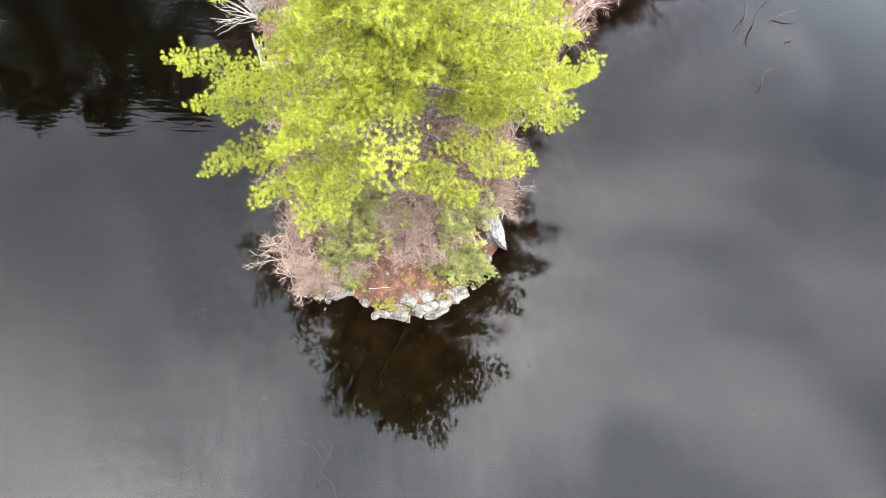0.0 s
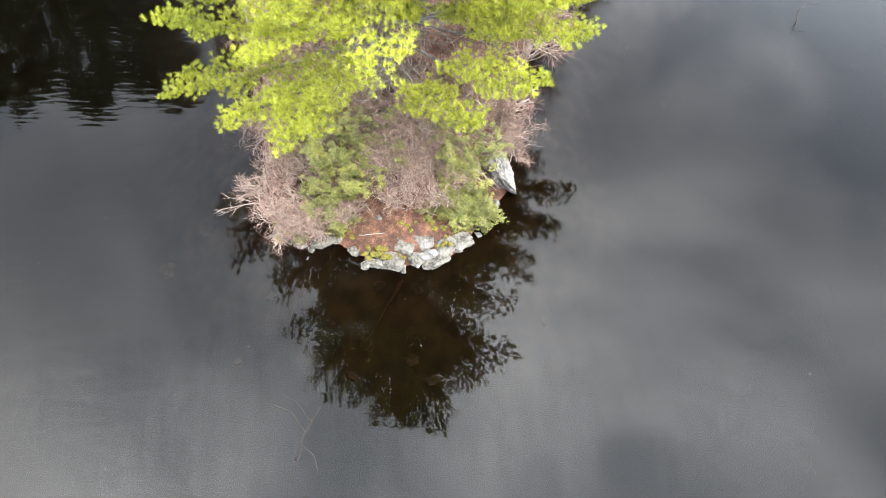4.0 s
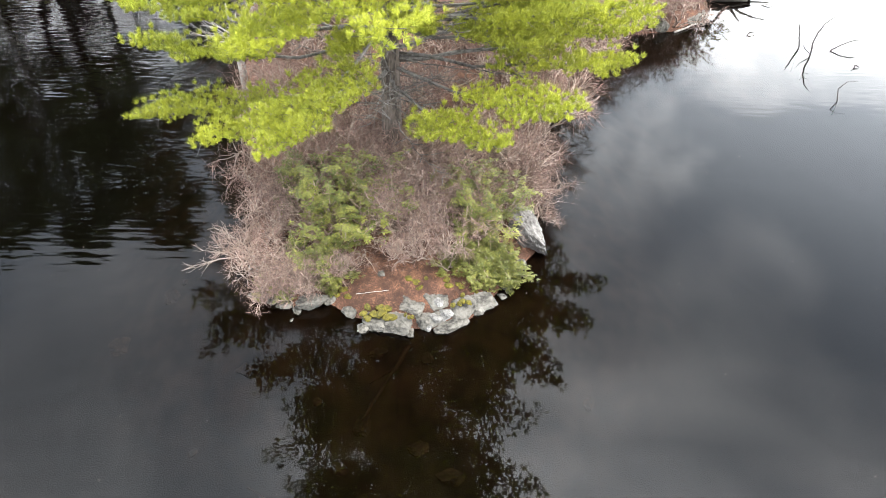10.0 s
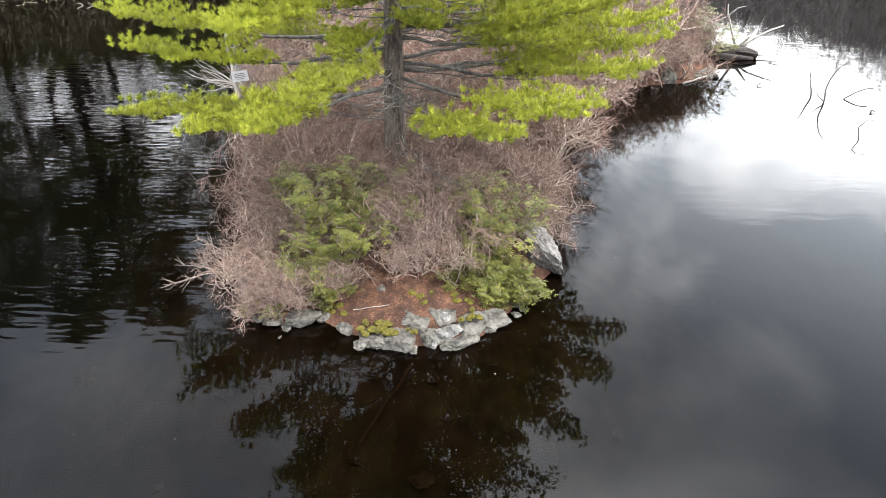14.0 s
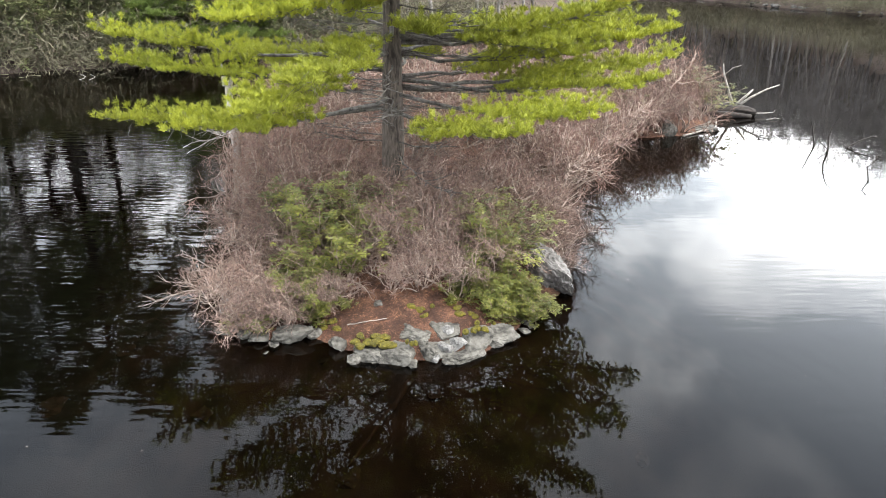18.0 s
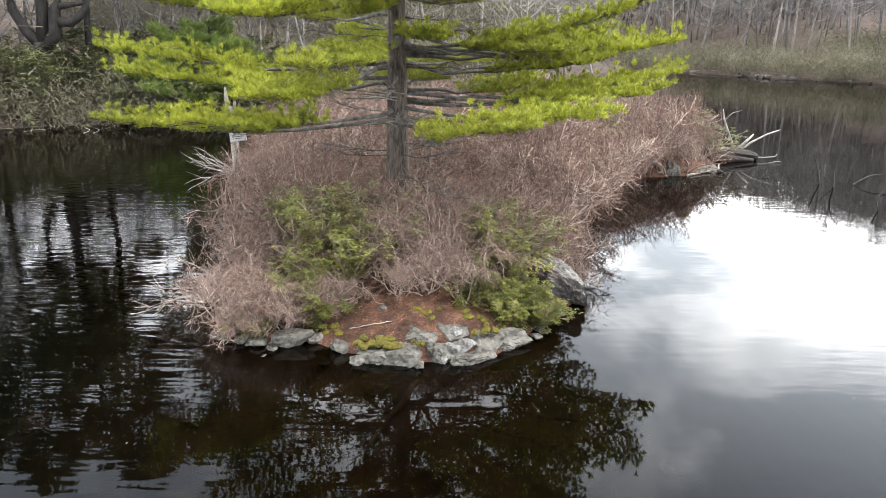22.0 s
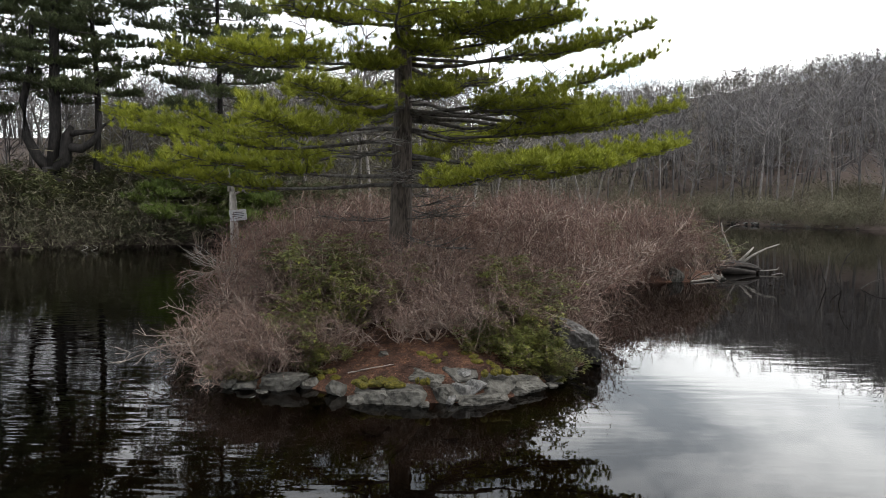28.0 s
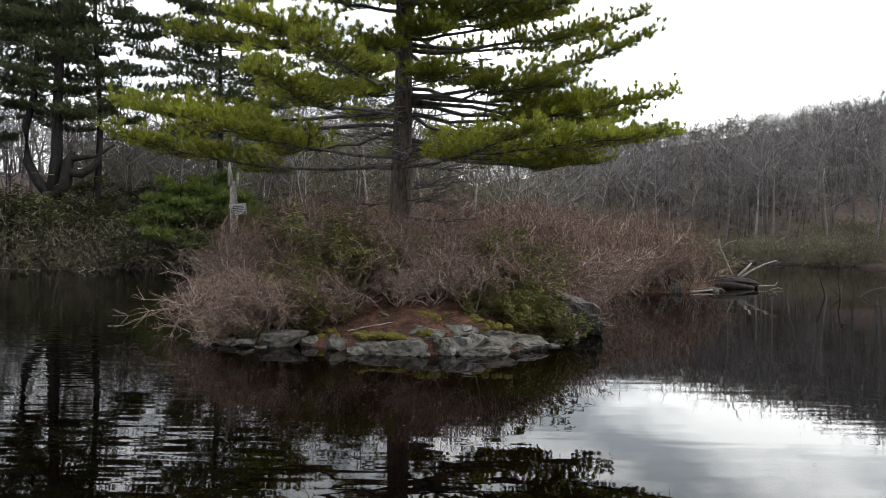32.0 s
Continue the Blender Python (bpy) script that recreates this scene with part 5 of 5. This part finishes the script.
wooden("fallen_twig", [([(-1.76, 9.87, ground_z(-1.76, 9.87) + 0.02), (-1.5, 9.85, ground_z(-1.5, 9.85) + 0.03), (-1.15, 9.84, ground_z(-1.15, 9.84) + 0.02)], 0.009, 0.005)], M_GREYWOOD, "pale fallen twig on the needle litter", "twig")
rock((-2.08, 10.6, ground_z(-2.08, 10.6) + 0.02), (0.05, 0.05, 0.045), 0, 73, "small pale stone on the needle litter", M_QUARTZ)
rock((-1.3, 10.25, ground_z(-1.3, 10.25)), (0.11, 0.09, 0.06), 30, 74, "grey stone half sunk in needle litter")
rock((0.3, 13.3, ground_z(0.3, 13.3) + 0.3), (0.22, 0.2, 0.5), 20, 75, "upright pale stone behind the shrubs", tilt=8)
rock((-6.3, 21.6, 0.38), (0.66, 0.66, 0.7), 20, 76, "pale rounded boulder at the island's side", M_PALEROCK, name="boulder")
for k, (x, y, z, a) in enumerate([(-3.05, 9.72, 0.04, 0.16), (-3.3, 9.85, 0.05, 0.14), (-2.85, 9.62, -0.02, 0.14), (1.0, 10.35, 0.05, 0.18), (1.2, 10.6, 0.04, 0.15), (1.1, 10.2, -0.02, 0.12), (1.35, 10.9, 0.04, 0.2),
                                  (0.95, 10.05, 0.0, 0.10), (-2.05, 9.25, -0.06, 0.10), (-2.9, 9.35, -0.02, 0.07), (-0.75, 9.08, -0.02, 0.16), (-0.2, 9.12, 0.0, 0.13)]):
    rock((x, y, z), (a, a * 0.8, a * 0.65), k * 47, 130 + k, "small grey rock at the water's edge", group="shore rocks")
for k in range(26):
    u = rng.uniform(0, 1)
    x, y = 31.5 + 9 * u + rng.normal(0, 0.4), 80.0 - 13.5 * u + rng.normal(0, 0.5)
    if k < 12:
        x = 34.3 + rng.normal(0, 1.2)
        y = 73.8 - 1.4 * (x - 34.3) + rng.normal(0, 0.3)
    a = rng.uniform(0.16, 0.42) if k < 12 else rng.uniform(0.12, 0.35)
    rock((x, y, 0.1 + a * 0.3), (a, a * 0.8, a * 0.6), k * 31, 160 + k, "pale boulder on the far bank", M_QUARTZ if k < 12 else M_ROCK, group="far bank boulders")
wooden("driftwood", [([(28.5, 86.5, 0.1), (31, 84.0, 0.3), (33, 80.5, 0.15)], 0.14, 0.06), ([(30, 85, 0.2), (30.4, 84.8, 1.0)], 0.05, 0.02)], M_GREYWOOD, "bleached fallen tree along the far bank", "driftwood")


# small leaves that drift on the water
rng = np.random.default_rng(12)
px_, py_ = rng.uniform(-9, 11, 150), rng.uniform(2, 17, 150)
ok_ = signed(ISLAND, px_, py_) < -0.4
px_, py_ = px_[ok_], py_[ok_]
an_, le_ = rng.uniform(0, 6.28, len(px_)), rng.uniform(0.006, 0.02, len(px_))
cx_, cy_ = np.cos(an_) * le_, np.sin(an_) * le_
zz_ = np.full(len(px_), 0.006)
lv_ = np.stack([np.stack([px_ - cx_, py_ - cy_, zz_], -1), np.stack([px_ + cy_ * 0.4, py_ - cx_ * 0.4, zz_ + 0.003], -1), np.stack([px_ + cx_, py_ + cy_, zz_], -1), np.stack([px_ - cy_ * 0.4, py_ + cx_ * 0.4, zz_ + 0.003], -1)], 1).reshape(-1, 3)
tagged(new("floating_leaves", mesh_of("floating_leaves", lv_, np.arange(len(lv_)).reshape(-1, 4), M_STEM)), "small pale leaves and bits drifting on the water", "leaves", kind="stuff")


# moss cushions on the rocks
def moss(x, y, z, a, b, seed):
    ob = new("moss", rock_mesh("moss", (a, b, 0.05), seed, M_MOSS, chips=2, flat=False))
    ob.matrix_world = pose(x, y, z, 0, 0, seed * 37)
    tagged(ob, "cushion of yellow-green moss between the rocks", "moss", "moss cushions")


rng = np.random.default_rng(8)
MOSS_BEDS = [(-1.28, 9.36, 0.13, 0.10, 13, 0.10), (0.14, 9.58, 0.10, 0.07, 5, 0.07), (-0.84, 9.2, 0.06, 0.04, 3, 0.05), (-0.72, 10.05, 0.14, 0.10, 5, 0.07), (-0.1, 10.1, 0.12, 0.10, 5, 0.07), (-2.0, 9.95, 0.14, 0.08, 5, 0.07), (0.3, 10.0, 0.12, 0.08, 4, 0.06)]
ROCK_TOPS = {0: 0.2, 1: 0.3, 2: 0.26}
for k, (x0, y0, sx, sy, n, big) in enumerate(MOSS_BEDS):
    for q in range(n):
        x, y = x0 + rng.normal(0, sx), y0 + rng.normal(0, sy)
        a = big * rng.uniform(0.6, 1.2)
        moss(x, y, max(ground_z(x, y), ROCK_TOPS.get(k, -1.0)) - 0.005, a, a * rng.uniform(0.6, 1.0), 200 + 20 * k + q)

# under the water
for k in range(16):
    a = rng.uniform(0, 6.28)
    x, y = -1.2 + rng.normal(0, 2.4), 8.9 - abs(rng.normal(0, 1.3))
    if k % 3 == 0:
        x, y = -4.6 - abs(rng.normal(0, 0.8)), rng.uniform(8.5, 15)
    z = ground_z(x, y)
    if z > -0.15:
        continue
    s_ = rng.uniform(0.12, 0.34)
    rock((x, y, z), (s_, s_ * 0.8, s_ * 0.5), k * 53, 230 + k, "brown rock under the water", M_WETROCK, "sunken_rock", "sunken rocks")
wooden("sunken_branch", [([(-0.75, 8.9, -0.15), (-1.1, 8.3, -0.35), (-1.5, 7.6, -0.6)], 0.05, 0.02), ([(-1.0, 8.5, -0.3), (-1.4, 8.2, -0.35)], 0.02, 0.01)], M_WETROCK, "reddish sunken branch beside the rocks", "branch")
wooden("sunken_branch", [([(-2.75, 5.0, -0.75), (-2.6, 5.5, -0.6), (-2.35, 6.0, -0.5)], 0.05, 0.025), ([(-2.6, 5.5, -0.6), (-2.9, 5.9, -0.5), (-3.3, 6.05, -0.45)], 0.03, 0.012), ([(-2.5, 5.7, -0.55), (-2.8, 6.1, -0.5), (-3.1, 6.25, -0.45)], 0.025, 0.01),
                         ([(-2.7, 5.3, -0.65), (-2.4, 5.1, -0.7), (-2.3, 4.8, -0.75)], 0.02, 0.01)], M_WETROCK, "brown forked branch lying under the water", "branch")
